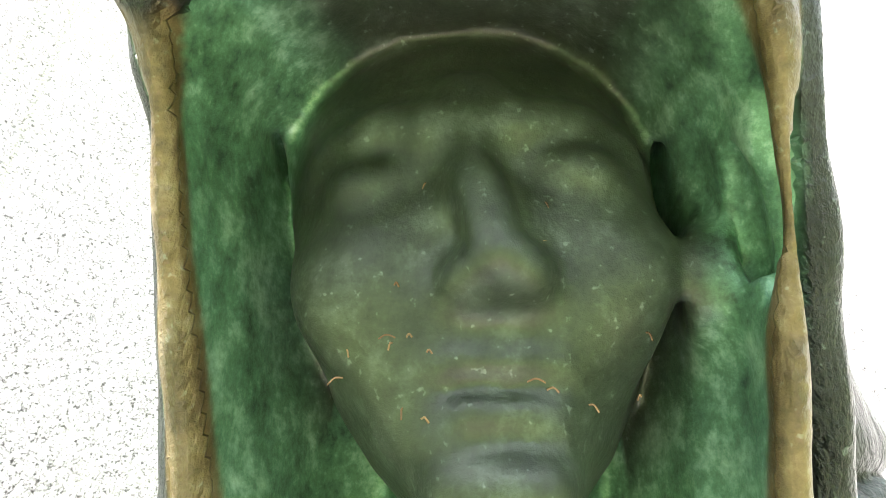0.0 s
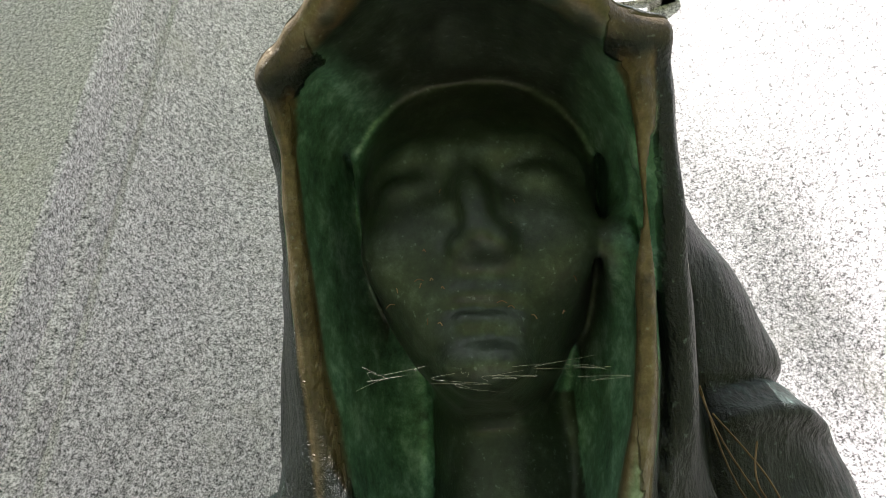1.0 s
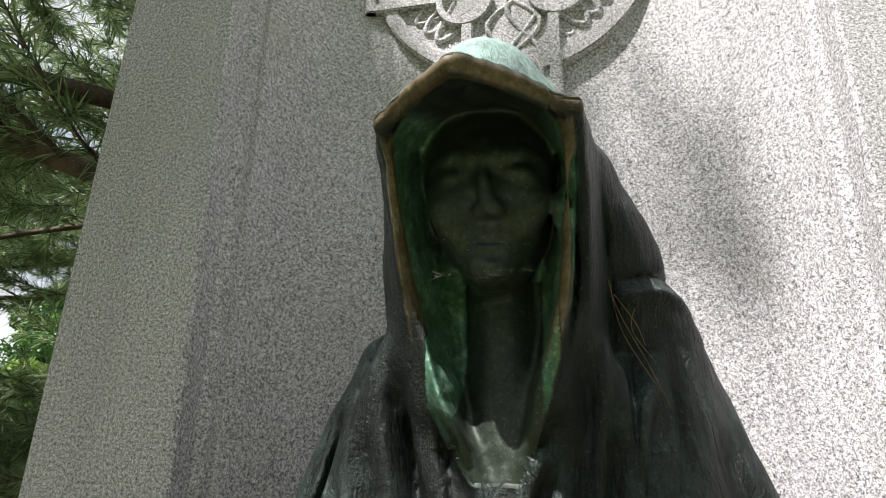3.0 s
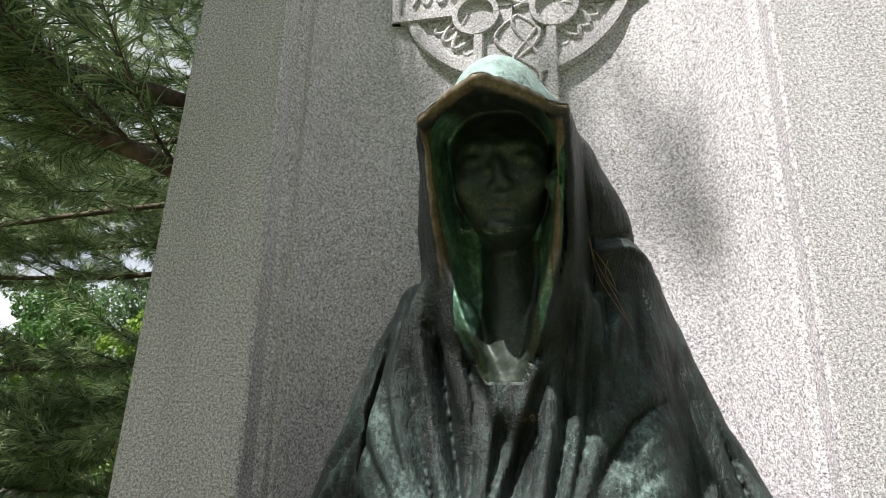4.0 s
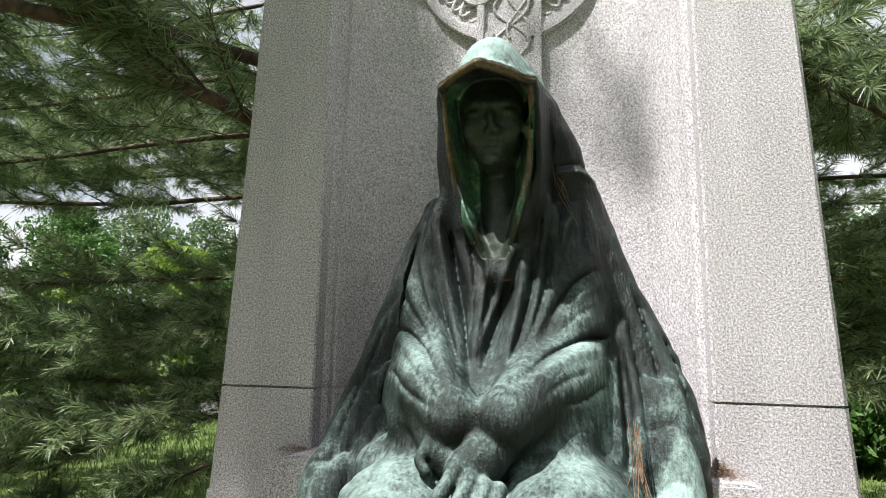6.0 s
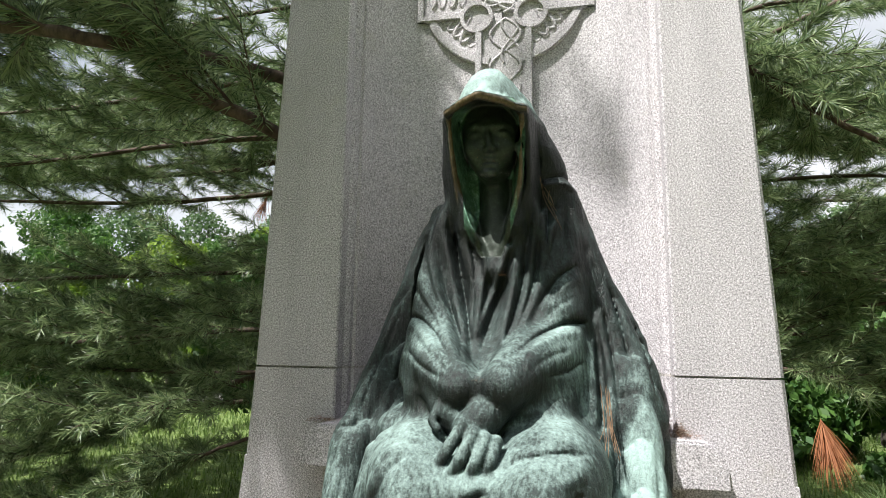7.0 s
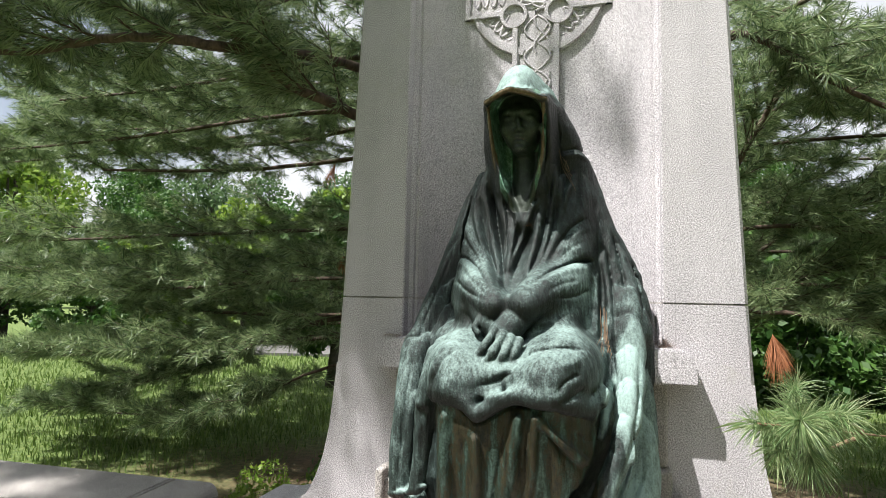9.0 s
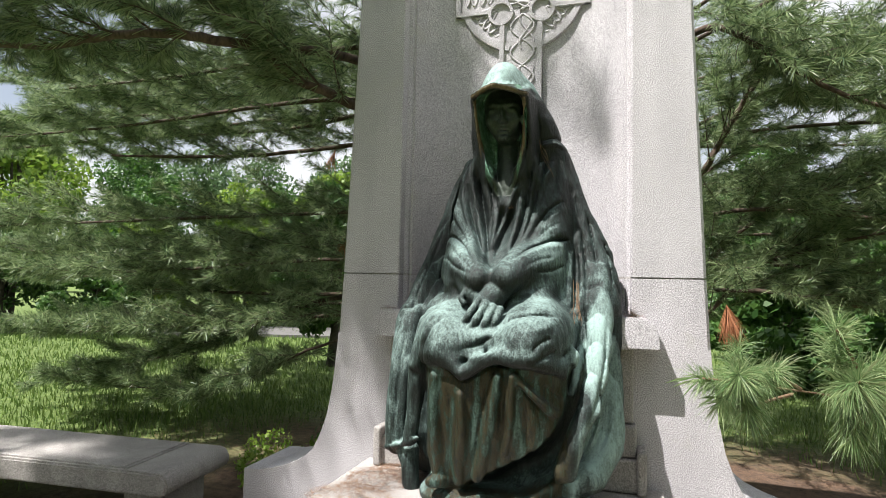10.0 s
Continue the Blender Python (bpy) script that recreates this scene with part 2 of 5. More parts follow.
def plan(z, inset=0.0, deep=True):
    xo = outer(z) - inset
    half = [(-xo, 0.46 - inset), (-xo, 0.012 + inset), (-xo + 0.012, inset), (-0.566, inset), (-0.560, 0.006 + inset), (-0.558, 0.055), (-0.549, 0.060), (-0.541, 0.066), (-0.537, 0.085)]
    arc = [(x, niche(x) if deep else 0.085) for x in np.linspace(-0.525, 0.525, 33)]
    return [(x, y, z) for x, y in half + arc + [(-x, y) for x, y in reversed(half)]]


stele = thing("granite_stele", "tall pale grey granite stele with a shallow curved niche", "monument")
part("upper_stone", loft([plan(z) for z in (1.5035, 1.53, 2.0, 2.5, 3.0, 3.5, 4.0, 4.3)]), GRANITE, stele, "pale speckled granite slab")
part("joint", loft([plan(z, 0.010) for z in (1.4955, 1.5045)]), GRANITE_DARK, stele, "dark mortar joint")
part("lower_stone", loft([plan(z) for z in (1.19, 1.25, 1.3, 1.4, 1.4965)]), GRANITE, stele, "pale speckled granite block")
foot = [(outer(z), z) for z in np.linspace(1.19, 0.44, 40)] + [(1.43, 0.436), (1.43, -0.05)]
part("foot_stone", extrude_xz([(-x, z) for x, z in foot] + [(x, z) for x, z in reversed(foot)], 0.0, 0.46, 0.0), GRANITE, stele, "granite foot flaring out to both sides in a curve")


# carved cross on the niche wall
def relief(name, outline, parent, depth, y=0.256, label=""):
    return part(name, extrude_xz(outline, y - depth, y + 0.06, 0.004), GRANITE, parent, label)


def ring_outline(cx, cz, r0, r1, a0, a1, n=28):
    w = np.radians(np.linspace(a0, a1, n))
    return [(cx + r1 * math.cos(a), cz + r1 * math.sin(a)) for a in w] + [(cx + r0 * math.cos(a), cz + r0 * math.sin(a)) for a in reversed(w)]


CX, CZ = 0.004, 3.03
for a0, a1 in ((198, 252), (288, 342), (18, 72), (108, 162)):
    relief("ring", ring_outline(CX, CZ, 0.0, 0.335, a0 - 15, a1 + 15), stele, 0.008, label="sunk field of the carved ring")
    relief("ring_band", ring_outline(CX, CZ, 0.300, 0.337, a0 - 8, a1 + 8), stele, 0.020, label="raised outer band of the ring")


def bar(name, x0, x1, z0, z1, depth, label=""):
    part(name, extrude_xz([(x0, z0), (x1, z0), (x1, z1), (x0, z1)], 0.256 - depth, 0.30, 0.003), GRANITE, stele, label)


# sunk faces of arms and stem, and their raised borders
bar("stem", CX - 0.10, CX + 0.115, 1.95, 2.90, 0.012, "carved stem of the cross")
bar("arm", CX - 0.355, CX + 0.355, 2.935, 3.125, 0.012, "carved arms of the cross")
bar("head", CX - 0.10, CX + 0.10, 3.10, 3.55, 0.012, "carved head of the cross")
for sx in (-1, 1):
    x = CX + sx * 0.101
    bar("border", x - 0.014, x + 0.014, 1.95, 2.845, 0.026, "raised border")
    bar("border", x - 0.014, x + 0.014, 3.215, 3.56, 0.026)
    for z in (2.924, 3.136):
        xa, xb = sorted((CX + sx * 0.165, CX + sx * 0.358))
        bar("border", xa, xb, z - 0.013, z + 0.013, 0.026)
    xa, xb = sorted((CX + sx * 0.333, CX + sx * 0.360))
    bar("border", xa, xb, 2.911, 3.149, 0.0262)
    for z in (2.912, 3.148):
        cx = CX + sx * 0.110
        part("notch_rim", extrude_xz(ring_outline(cx, z, 0.052, 0.068, 0, 359, 30), 0.229, 0.30, 0.0), GRANITE, stele, "round rim of a notch")
        part("notch", extrude_xz([(cx + 0.053 * math.cos(w), z + 0.053 * math.sin(w)) for w in np.linspace(0, 6.1, 26)], 0.2435, 0.30, 0.0), GRANITE, stele)


def strand(points, r=0.0065, y=0.2435):
    v, f, _ = rod_data([(CX + x, y + dy, z) for x, z, dy in points], [r] * len(points), 6)
    child("knot_strand", mesh_from("knot_strand", v, f, GRANITE, True), stele)


# interlaced strands: plaits on the stem, knots in the quarters of the ring
for k in range(3):
    for ph in (0, math.pi):
        pts = []
        for i in range(15):
            z = 2.06 + 0.28 * k + 0.28 * i / 14
            w = math.pi * 2 * i / 14 + ph
            pts.append((0.008 + 0.062 * math.sin(w), z, 0.003 * math.cos(2 * w)))
        strand(pts)
        strand([(0.008 + 0.6 * (x - 0.008) + 0.022, z + 0.05, d) for x, z, d in pts[2:12]], 0.006)
for sx in (-1, 1):
    for sz in (-1, 1):
        for q in range(3):
            pts = []
            for i in range(17):
                a = math.radians(20 + 50 * i / 16)
                r = 0.225 + 0.052 * math.sin(2 * math.pi * i / 8 + q * 2.1)
                pts.append((sx * r * math.cos(a), CZ + sz * r * math.sin(a), 0.006 + 0.003 * math.cos(4 * a + q)))
            strand(pts, 0.0075)
    for q in range(2):
        strand([(sx * (0.15 + 0.17 * i / 12), CZ + 0.06 * math.sin(math.pi * i / 3 + q * math.pi), 0.002 * math.cos(i)) for i in range(13)])
for q in range(4):
    strand([(0.085 * math.cos(w + q * 1.57) * (1 + 0.25 * math.cos(3 * w)), CZ + 0.085 * math.sin(w + q * 1.57) * (1 + 0.25 * math.cos(3 * w)), 0) for w in np.linspace(0, 4.2, 12)], 0.007)

# seat behind the figure, its brackets and the plinth
seat = thing("stone_ledge", "granite ledge with rounded corners on stepped brackets", "ledge")
w = np.radians(np.linspace(0, 90, 9))
right = [(0.683, 1.188)] + [(0.590 + 0.093 * math.cos(a), 1.24 + 0.085 * math.sin(a)) for a in w]
part("seat_slab", extrude_xz(right + [(-x * 0.94, z) for x, z in reversed(right)], -0.12, 0.20, 0.008), GRANITE, seat, "pale pinkish granite slab")
for sx in (-1, 1):
    for x0, x1, y0, z0, z1 in ((0.40, 0.572, -0.055, 0.86, 1.186), (0.36, 0.585, -0.080, 0.72, 0.858), (0.34, 0.60, -0.105, 0.578, 0.718), (0.585, 0.625, -0.13, 0.578, 0.76)):
        a, b = sorted((sx * x0, sx * x1))
        part("bracket", box(a, b, y0, 0.001, z0, z1, 0.012, 3), GRANITE_DARK, seat, "weathered yellowish granite")
plinth = thing("granite_plinth", "low granite plinth strewn with brown pine needles", "plinth")
part("upper_step", box(-0.70, 0.70, -1.02, -0.002, 0.28, 0.575, 0.012, 3), GRANITE_DARK, plinth)
part("lower_step", box(-1.0, 1.0, -1.35, -0.004, -0.05, 0.278, 0.012, 3), GRANITE_DARK, plinth)


# ---- bench beside the monument ----
def bench(at, turn, length):
    b = thing("granite_bench", "grey granite bench with a rounded end and stained top", "bench")
    prof = [(0.0, 0.27)] + [(-0.02 + 0.07 * math.cos(a), 0.33 + 0.07 * math.sin(a)) for a in np.radians(np.linspace(-40, 90, 9))]
    outl = prof + [(-length, 0.40), (-length, 0.27)]
    part("seat_slab", extrude_xz(outl, -0.30, 0.30, 0.012), GRANITE_DARK, b, "stained granite seat slab")
    part("top_panel", box(-length, -0.26, -0.27, 0.27, 0.396, 0.412, 0.005), GRANITE_DARK, b)
    part("top_edge", box(-0.25, -0.235, -0.28, 0.28, 0.396, 0.408, 0.003), GRANITE_DARK, b)
    for x in (-0.12, -length + 0.2):
        part("support", box(x - 0.16, x + 0.04, -0.24, 0.24, -0.05, 0.272, 0.015), GRANITE_DARK, b)
    b.matrix_world = Matrix.Translation(at) @ Matrix.Rotation(radians(turn), 4, 'Z')
    return b


bench((-1.96, 0.24, -0.04), 4, 2.4)


# ---- the seated draped figure: one solid, shaped from rounded masses and folds ----
class Solid:
    """A scalar field on a grid, below zero inside the solid."""

    def __init__(self, lo, hi, cell):
        self.lo, self.cell = np.array(lo, np.float32), cell
        self.n = [int(round((b - a) / cell)) + 1 for a, b in zip(lo, hi)]
        self.f = np.full(self.n, 1.0, np.float32)

    def window(self, lo, hi):
        i0 = [max(int((a - o) / self.cell), 0) for a, o in zip(lo, self.lo)]
        i1 = [min(int((b - o) / self.cell) + 2, n) for b, o, n in zip(hi, self.lo, self.n)]
        if any(a >= b for a, b in zip(i0, i1)):
            return None, None
        sl = tuple(slice(a, b) for a, b in zip(i0, i1))
        ax = [(np.arange(a, b, dtype=np.float32) * self.cell + o) for a, b, o in zip(i0, i1, self.lo)]
        return sl, np.meshgrid(*ax, indexing='ij', sparse=True)

    def join(self, sl, d, k):
        a = self.f[sl]
        h = np.clip(0.5 + 0.5 * (a - d) / k, 0, 1)
        self.f[sl] = a + (d - a) * h - k * h * (1 - h)

    def carve(self, sl, d, k):
        a = self.f[sl]
        h = np.clip(0.5 - 0.5 * (a + d) / k, 0, 1)
        self.f[sl] = a + (-d - a) * h + k * h * (1 - h)

    def tube(self, pts, rad, k=0.03, cut=False, flat=(1, 1, 1)):
        """A tapered round line through the points. flat: squeezes it along an axis."""
        pts = [np.array(p, np.float32) for p in pts]
        fine, fr = [], []
        for i in range(len(pts) - 1):
            p0, p1, p2, p3 = pts[max(i - 1, 0)], pts[i], pts[i + 1], pts[min(i + 2, len(pts) - 1)]
            steps = 4 if len(pts) > 2 else 1
            for s in range(steps):
                t = s / steps
                fine.append(0.5 * (2 * p1 + (p2 - p0) * t + (2 * p0 - 5 * p1 + 4 * p2 - p3) * t * t + (3 * p1 - p0 - 3 * p2 + p3) * t ** 3))
                fr.append(rad[i] + (rad[i + 1] - rad[i]) * t)
        fine.append(pts[-1])
        fr.append(rad[-1])
        pad = max(rad) * max(flat) + k + 0.02
        allp = np.array(fine)
        sl, g = self.window(allp.min(0) - pad, allp.max(0) + pad)
        if sl is None:
            return
        best = None
        for a, b, ra, rb in zip(fine, fine[1:], fr, fr[1:]):
            d = (b - a) / flat
            dd = float(d @ d) + 1e-9
            q = [(c - o) / s for c, o, s in zip(g, a, flat)]
            t = np.clip((q[0] * d[0] + q[1] * d[1] + q[2] * d[2]) / dd, 0, 1)
            e = np.sqrt((q[0] - t * d[0]) ** 2 + (q[1] - t * d[1]) ** 2 + (q[2] - t * d[2]) ** 2) - (ra + (rb - ra) * t)
            best = e if best is None else np.minimum(best, e)
        (self.carve if cut else self.join)(sl, best, k)

    def blob(self, c, r, k=0.03, cut=False):
        r = np.array(r, np.float32)
        sl, g = self.window(np.array(c) - r - k - 0.02, np.array(c) + r + k + 0.02)
        if sl is None:
            return
        d = (np.sqrt(((g[0] - c[0]) / r[0]) ** 2 + ((g[1] - c[1]) / r[1]) ** 2 + ((g[2] - c[2]) / r[2]) ** 2) - 1) * float(r.min())
        (self.carve if cut else self.join)(sl, d, k)

    def column(self, z, x0, x1, y0, y1, k=0.03, cut=False, power=2.4):
        """A body whose width and depth go by height: z upwards, and its sides at those heights."""
        sl, g = self.window((min(x0) - 0.1, min(y0) - 0.1, z[0]), (max(x1) + 0.1, max(y1) + 0.1, z[-1]))
        if sl is None:
            return
        zz = g[2]
        a, b, c, d = (np.interp(zz, z, t).astype(np.float32) for t in (x0, x1, y0, y1))
        rx, ry = np.maximum((b - a) / 2, 0.004), np.maximum((d - c) / 2, 0.004)
        u, v = np.abs(g[0] - (a + b) / 2) / rx, np.abs(g[1] - (c + d) / 2) / ry
        e = ((u ** power + v ** power) ** (1 / power) - 1) * np.minimum(rx, ry)
        e = np.maximum(e, np.maximum(z[0] + self.cell - zz, zz - z[-1] + self.cell))
        (self.carve if cut else self.join)(sl, e, k)

    def wave(self, lo, hi, phase, depth, soft=0.06, sharp=0.8):
        """Folds of cloth within a box: round ridges and sharp valleys where the phase turns."""
        sl, g = self.window(lo, hi)
        if sl is None:
            return
        m = 1.0
        for c, a, b in zip(g, lo, hi):
            m = m * np.clip((c - a) / soft, 0, 1) * np.clip((b - c) / soft, 0, 1)
        w = np.abs(np.sin(phase(*g))) ** sharp
        self.f[sl] += (m * depth * (0.62 - w)).astype(np.float32)

    def fold(self, pts, width, height):
        """A rounded ridge, or with a negative height a sharp crease, along a line on the front of the cloth."""
        width = max(width, 1.35 * self.cell)
        p = np.array(pts, np.float32)
        u = np.linspace(0, len(p) - 1, 7 * (len(p) - 1) + 1)
        fine = np.stack([np.interp(u, np.arange(len(p)), c) for c in p.T], 1)
        for _ in range(3):
            fine[1:-1] = (fine[:-2] + 2 * fine[1:-1] + fine[2:]) / 4
        pad = np.array((width * 3.5, 0.20, width * 3.5))
        sl, g = self.window(fine.min(0) - pad, fine.max(0) + pad)
        if sl is None:
            return
        x, z = g[0][:, 0, :], g[2][:, 0, :]
        best, at, deep = np.full(np.broadcast(x, z).shape, 9.0, np.float32), 0.0, 0.0
        n = len(fine) - 1
        for i, (a, b) in enumerate(zip(fine, fine[1:])):
            dx, dz = b[0] - a[0], b[2] - a[2]
            t = np.clip(((x - a[0]) * dx + (z - a[2]) * dz) / (dx * dx + dz * dz + 1e-9), 0, 1)
            d = np.sqrt((x - a[0] - t * dx) ** 2 + (z - a[2] - t * dz) ** 2)
            near = d < best
            at = np.where(near, (i + t) / n, at)
            deep = np.where(near, a[1] + t * (b[1] - a[1]), deep)
            best = np.where(near, d, best)
        shape = np.exp(-(best / width) ** 2) if height > 0 else np.exp(-best / width * 1.1)
        shape = shape * np.clip(np.minimum(at / 0.18, (1 - at) / 0.38), 0.0, 1) * height * 0.8
        reach = np.clip((0.20 - np.abs(g[1] - deep[:, None, :])) / 0.05, 0, 1)
        self.f[sl] -= (shape[:, None, :] * reach).astype(np.float32)

    def ripple(self, amount, waves):
        """Shallow uneven modelling of the whole surface."""
        sl, g = self.window(self.lo, self.lo + np.array(self.n) * self.cell)
        w = 0
        for i, (a, b, c) in enumerate(waves):
            w = w + np.sin(g[0] * a + i) * np.sin(g[1] * b + 2 * i) * np.sin(g[2] * c + 3 * i)
        self.f += (amount * w).astype(np.float32)

    def surface(self):
        """Vertices and quads of the zero level."""
        f = self.f
        inside = f < 0
        nx, ny, nz = f.shape
        cnt = np.zeros((nx - 1, ny - 1, nz - 1), np.int8)
        for dx in (0, 1):
            for dy in (0, 1):
                for dz in (0, 1):
                    cnt += inside[dx:nx - 1 + dx, dy:ny - 1 + dy, dz:nz - 1 + dz]
        cells = np.argwhere((cnt > 0) & (cnt < 8))
        index = np.full(cnt.shape, -1, np.int64)
        index[tuple(cells.T)] = np.arange(len(cells))
        acc, num = np.zeros((len(cells), 3)), np.zeros(len(cells))
        corners = [(a, b, c) for a in (0, 1) for b in (0, 1) for c in (0, 1)]
        for p in corners:
            for ax in range(3):
                if p[ax]:
                    continue
                q = list(p)
                q[ax] = 1
                fa = f[tuple((cells + p).T)]
                fb = f[tuple((cells + q).T)]
                m = (fa < 0) != (fb < 0)
                t = np.where(m, fa / np.where(m, fa - fb, 1), 0)
                pos = np.tile(np.array(p, float), (len(cells), 1))
                pos[:, ax] += t
                acc += pos * m[:, None]
                num += m
        verts = self.lo + (cells + acc / num[:, None]) * self.cell
        quads = []
        for ax in range(3):
            b, c = (ax + 1) % 3, (ax + 2) % 3
            s0, s1 = [slice(None)] * 3, [slice(None)] * 3
            s0[ax], s1[ax] = slice(0, -1), slice(1, None)
            e = np.argwhere(inside[tuple(s0)] != inside[tuple(s1)])
            ok = (e[:, b] > 0) & (e[:, c] > 0) & (e[:, b] < f.shape[b] - 1) & (e[:, c] < f.shape[c] - 1)
            e = e[ok]
            flip = inside[tuple(e.T)]
            ring = []
            for ob, oc in ((-1, -1), (0, -1), (0, 0), (-1, 0)):
                o = e.copy()
                o[:, b] += ob
                o[:, c] += oc
                ring.append(index[tuple(o.T)])
            q = np.stack(ring, 1)
            q[~flip] = q[~flip][:, ::-1]
            quads.append(q)
        return verts, np.concatenate(quads)


RIM_Z = (1.84, 1.90, 1.96, 2.02, 2.08, 2.14, 2.20, 2.25, 2.282)
RIM_L = (0.002, -0.040, -0.070, -0.087, -0.095, -0.102, -0.105, -0.106, -0.108)
RIM_R = (0.020, 0.046, 0.068, 0.083, 0.098, 0.106, 0.111, 0.111, 0.111)
RIM_LY = (-0.155, -0.162, -0.168, -0.175, -0.195, -0.224, -0.256, -0.284, -0.308)
RIM_RY = (-0.158, -0.174, -0.192, -0.202, -0.220, -0.244, -0.272, -0.294, -0.308)
HEM = ((-0.243, -0.500, 1.139), (-0.175, -0.560, 1.140), (-0.115, -0.580, 1.124), (-0.067, -0.590, 1.084), (-0.015, -0.595, 1.113), (0.026, -0.600, 1.142), (0.077, -0.600, 1.158), (0.131, -0.600, 1.149), (0.203, -0.590, 1.146), (0.267, -0.520, 1.125), (0.313, -0.440, 1.104), (0.335, -0.400, 1.150))


def figure(s):
    # great cloak and veil, from the crown to the ground
    s.column((0.600, 0.700, 0.800, 0.950, 1.200, 1.430, 1.620, 1.840, 1.950, 2.030, 2.100, 2.160, 2.220, 2.300, 2.380, 2.430),
             (-0.404, -0.447, -0.508, -0.520, -0.512, -0.436, -0.368, -0.275, -0.228, -0.192, -0.167, -0.150, -0.138, -0.118, -0.090, -0.050),
             (0.390, 0.463, 0.510, 0.499, 0.489, 0.509, 0.466, 0.355, 0.318, 0.290, 0.266, 0.244, 0.220, 0.176, 0.130, 0.070),
             (-0.26, -0.30, -0.32, -0.32, -0.30, -0.22, -0.14, -0.10, -0.10, -0.11, -0.13, -0.14, -0.16, -0.17, -0.19, -0.20),
             (0.02, 0.04, 0.05, 0.05, 0.06, 0.10, 0.13, 0.13, 0.11, 0.09, 0.07, 0.05, 0.03, 0.01, -0.02, -0.05), 0.03)
    # hood
    s.blob((0.0, -0.155, 2.29), (0.116, 0.155, 0.168), 0.03)
    s.tube([(0.0, -0.13, 2.22), (0.0, -0.10, 2.0)], (0.112, 0.120), 0.05)
    rims = [[(x, y, z) for z, x, y in zip(RIM_Z, xs, ys)][::-1] for xs, ys in ((RIM_L, RIM_LY), (RIM_R, RIM_RY))]
    for rim in rims:
        sx = 1 if rim[0][0] > 0 else -1
        s.tube(rim, (0.0075, 0.007, 0.007, 0.007, 0.0075, 0.008, 0.008, 0.009, 0.008), 0.016)
        for f, r in ((0.14, 0.010), (0.30, 0.014), (0.46, 0.018), (0.64, 0.022), (0.82, 0.026), (1.0, 0.030)):
            s.tube([(x + sx * (0.004 + 0.026 * f), y + (-0.105 - y) * f, z + 0.004 * f) for x, y, z in rim[:7]], [r] * 7, 0.02)
    # chest, shoulders and belly
    s.column((1.30, 1.42, 1.52, 1.62, 1.72, 1.84, 1.95, 2.02), (-0.20, -0.19, -0.17, -0.18, -0.19, -0.19, -0.16, -0.12), (0.27, 0.26, 0.25, 0.27, 0.28, 0.28, 0.24, 0.18),
             (-0.36, -0.40, -0.335, -0.235, -0.175, -0.145, -0.125, -0.11), [0.02] * 8, 0.03, False, 2.6)
    # hollow under the hood
    s.column((1.835, 1.90, 1.96, 2.02, 2.08, 2.14, 2.20, 2.285, 2.325, 2.362), (0.006, -0.034, -0.063, -0.080, -0.089, -0.096, -0.100, -0.103, -0.088, -0.050),
             (0.014, 0.040, 0.061, 0.076, 0.091, 0.098, 0.103, 0.105, 0.088, 0.050), [-0.50] * 10, (-0.165, -0.125, -0.095, -0.085, -0.085, -0.095, -0.11, -0.12, -0.13, -0.16), 0.008, True, 3.2)
    # brim that stands forward over the brow like a pointed visor
    for sx in (-1, 1):
        s.tube([(-0.008, -0.394, 2.298), (-0.004 + sx * 0.058, -0.352, 2.294), (sx * 0.110, -0.308, 2.280)], (0.008, 0.0078, 0.0075), 0.012)
        for f in (0.05, 0.22, 0.40, 0.58, 0.76, 0.95):
            x, y, z = sx * 0.110 * f, -0.392 + 0.082 * f, 2.300 - 0.018 * f * f
            s.tube([(x, y, z + 0.004), (x * 0.98, y + 0.05, z + 0.032 - 0.012 * f), (x * 0.90, y + 0.10, z + 0.064 - 0.03 * f), (x * 0.8, y + 0.16, z + 0.098 - 0.05 * f)], (0.009, 0.011, 0.014, 0.020), 0.016)
        s.tube([(sx * 0.108, -0.300, 2.288), (sx * 0.108, -0.24, 2.306), (sx * 0.100, -0.17, 2.335)], (0.009, 0.016, 0.026), 0.02)
        s.tube([(sx * 0.114, -0.275, 2.272), (sx * 0.118, -0.23, 2.282), (sx * 0.118, -0.18, 2.29)], (0.009, 0.015, 0.022), 0.02)
    s.tube([(0.0, -0.25, 2.375), (0.0, -0.17, 2.415)], (0.030, 0.052), 0.05)
    # face and neck within it
    s.column((2.096, 2.112, 2.132, 2.16, 2.20, 2.24, 2.29, 2.39), (-0.006, -0.026, -0.044, -0.062, -0.080, -0.091, -0.098, -0.098), (0.026, 0.044, 0.062, 0.077, 0.094, 0.102, 0.106, 0.106),
             (-0.205, -0.228, -0.240, -0.243, -0.246, -0.250, -0.240, -0.205), (-0.10, -0.09, -0.08, -0.08, -0.08, -0.08, -0.08, -0.08), 0.010, False, 2.1)
    s.tube([(0.005, -0.243, 2.275), (0.007, -0.252, 2.240), (0.010, -0.262, 2.205), (0.013, -0.264, 2.186)], (0.008, 0.0075, 0.008, 0.008), 0.028)
    for sx in (-1, 1):
        s.blob((0.012 + sx * 0.011, -0.250, 2.183), (0.0065, 0.008, 0.006), 0.016)
        s.blob((0.007 + sx * 0.040, -0.262, 2.238), (0.021, 0.013, 0.012), 0.020, True)
        s.tube([(0.007 + sx * 0.020, -0.247, 2.256), (0.007 + sx * 0.042, -0.239, 2.264), (0.007 + sx * 0.066, -0.222, 2.256)], (0.005, 0.005, 0.004), 0.022)
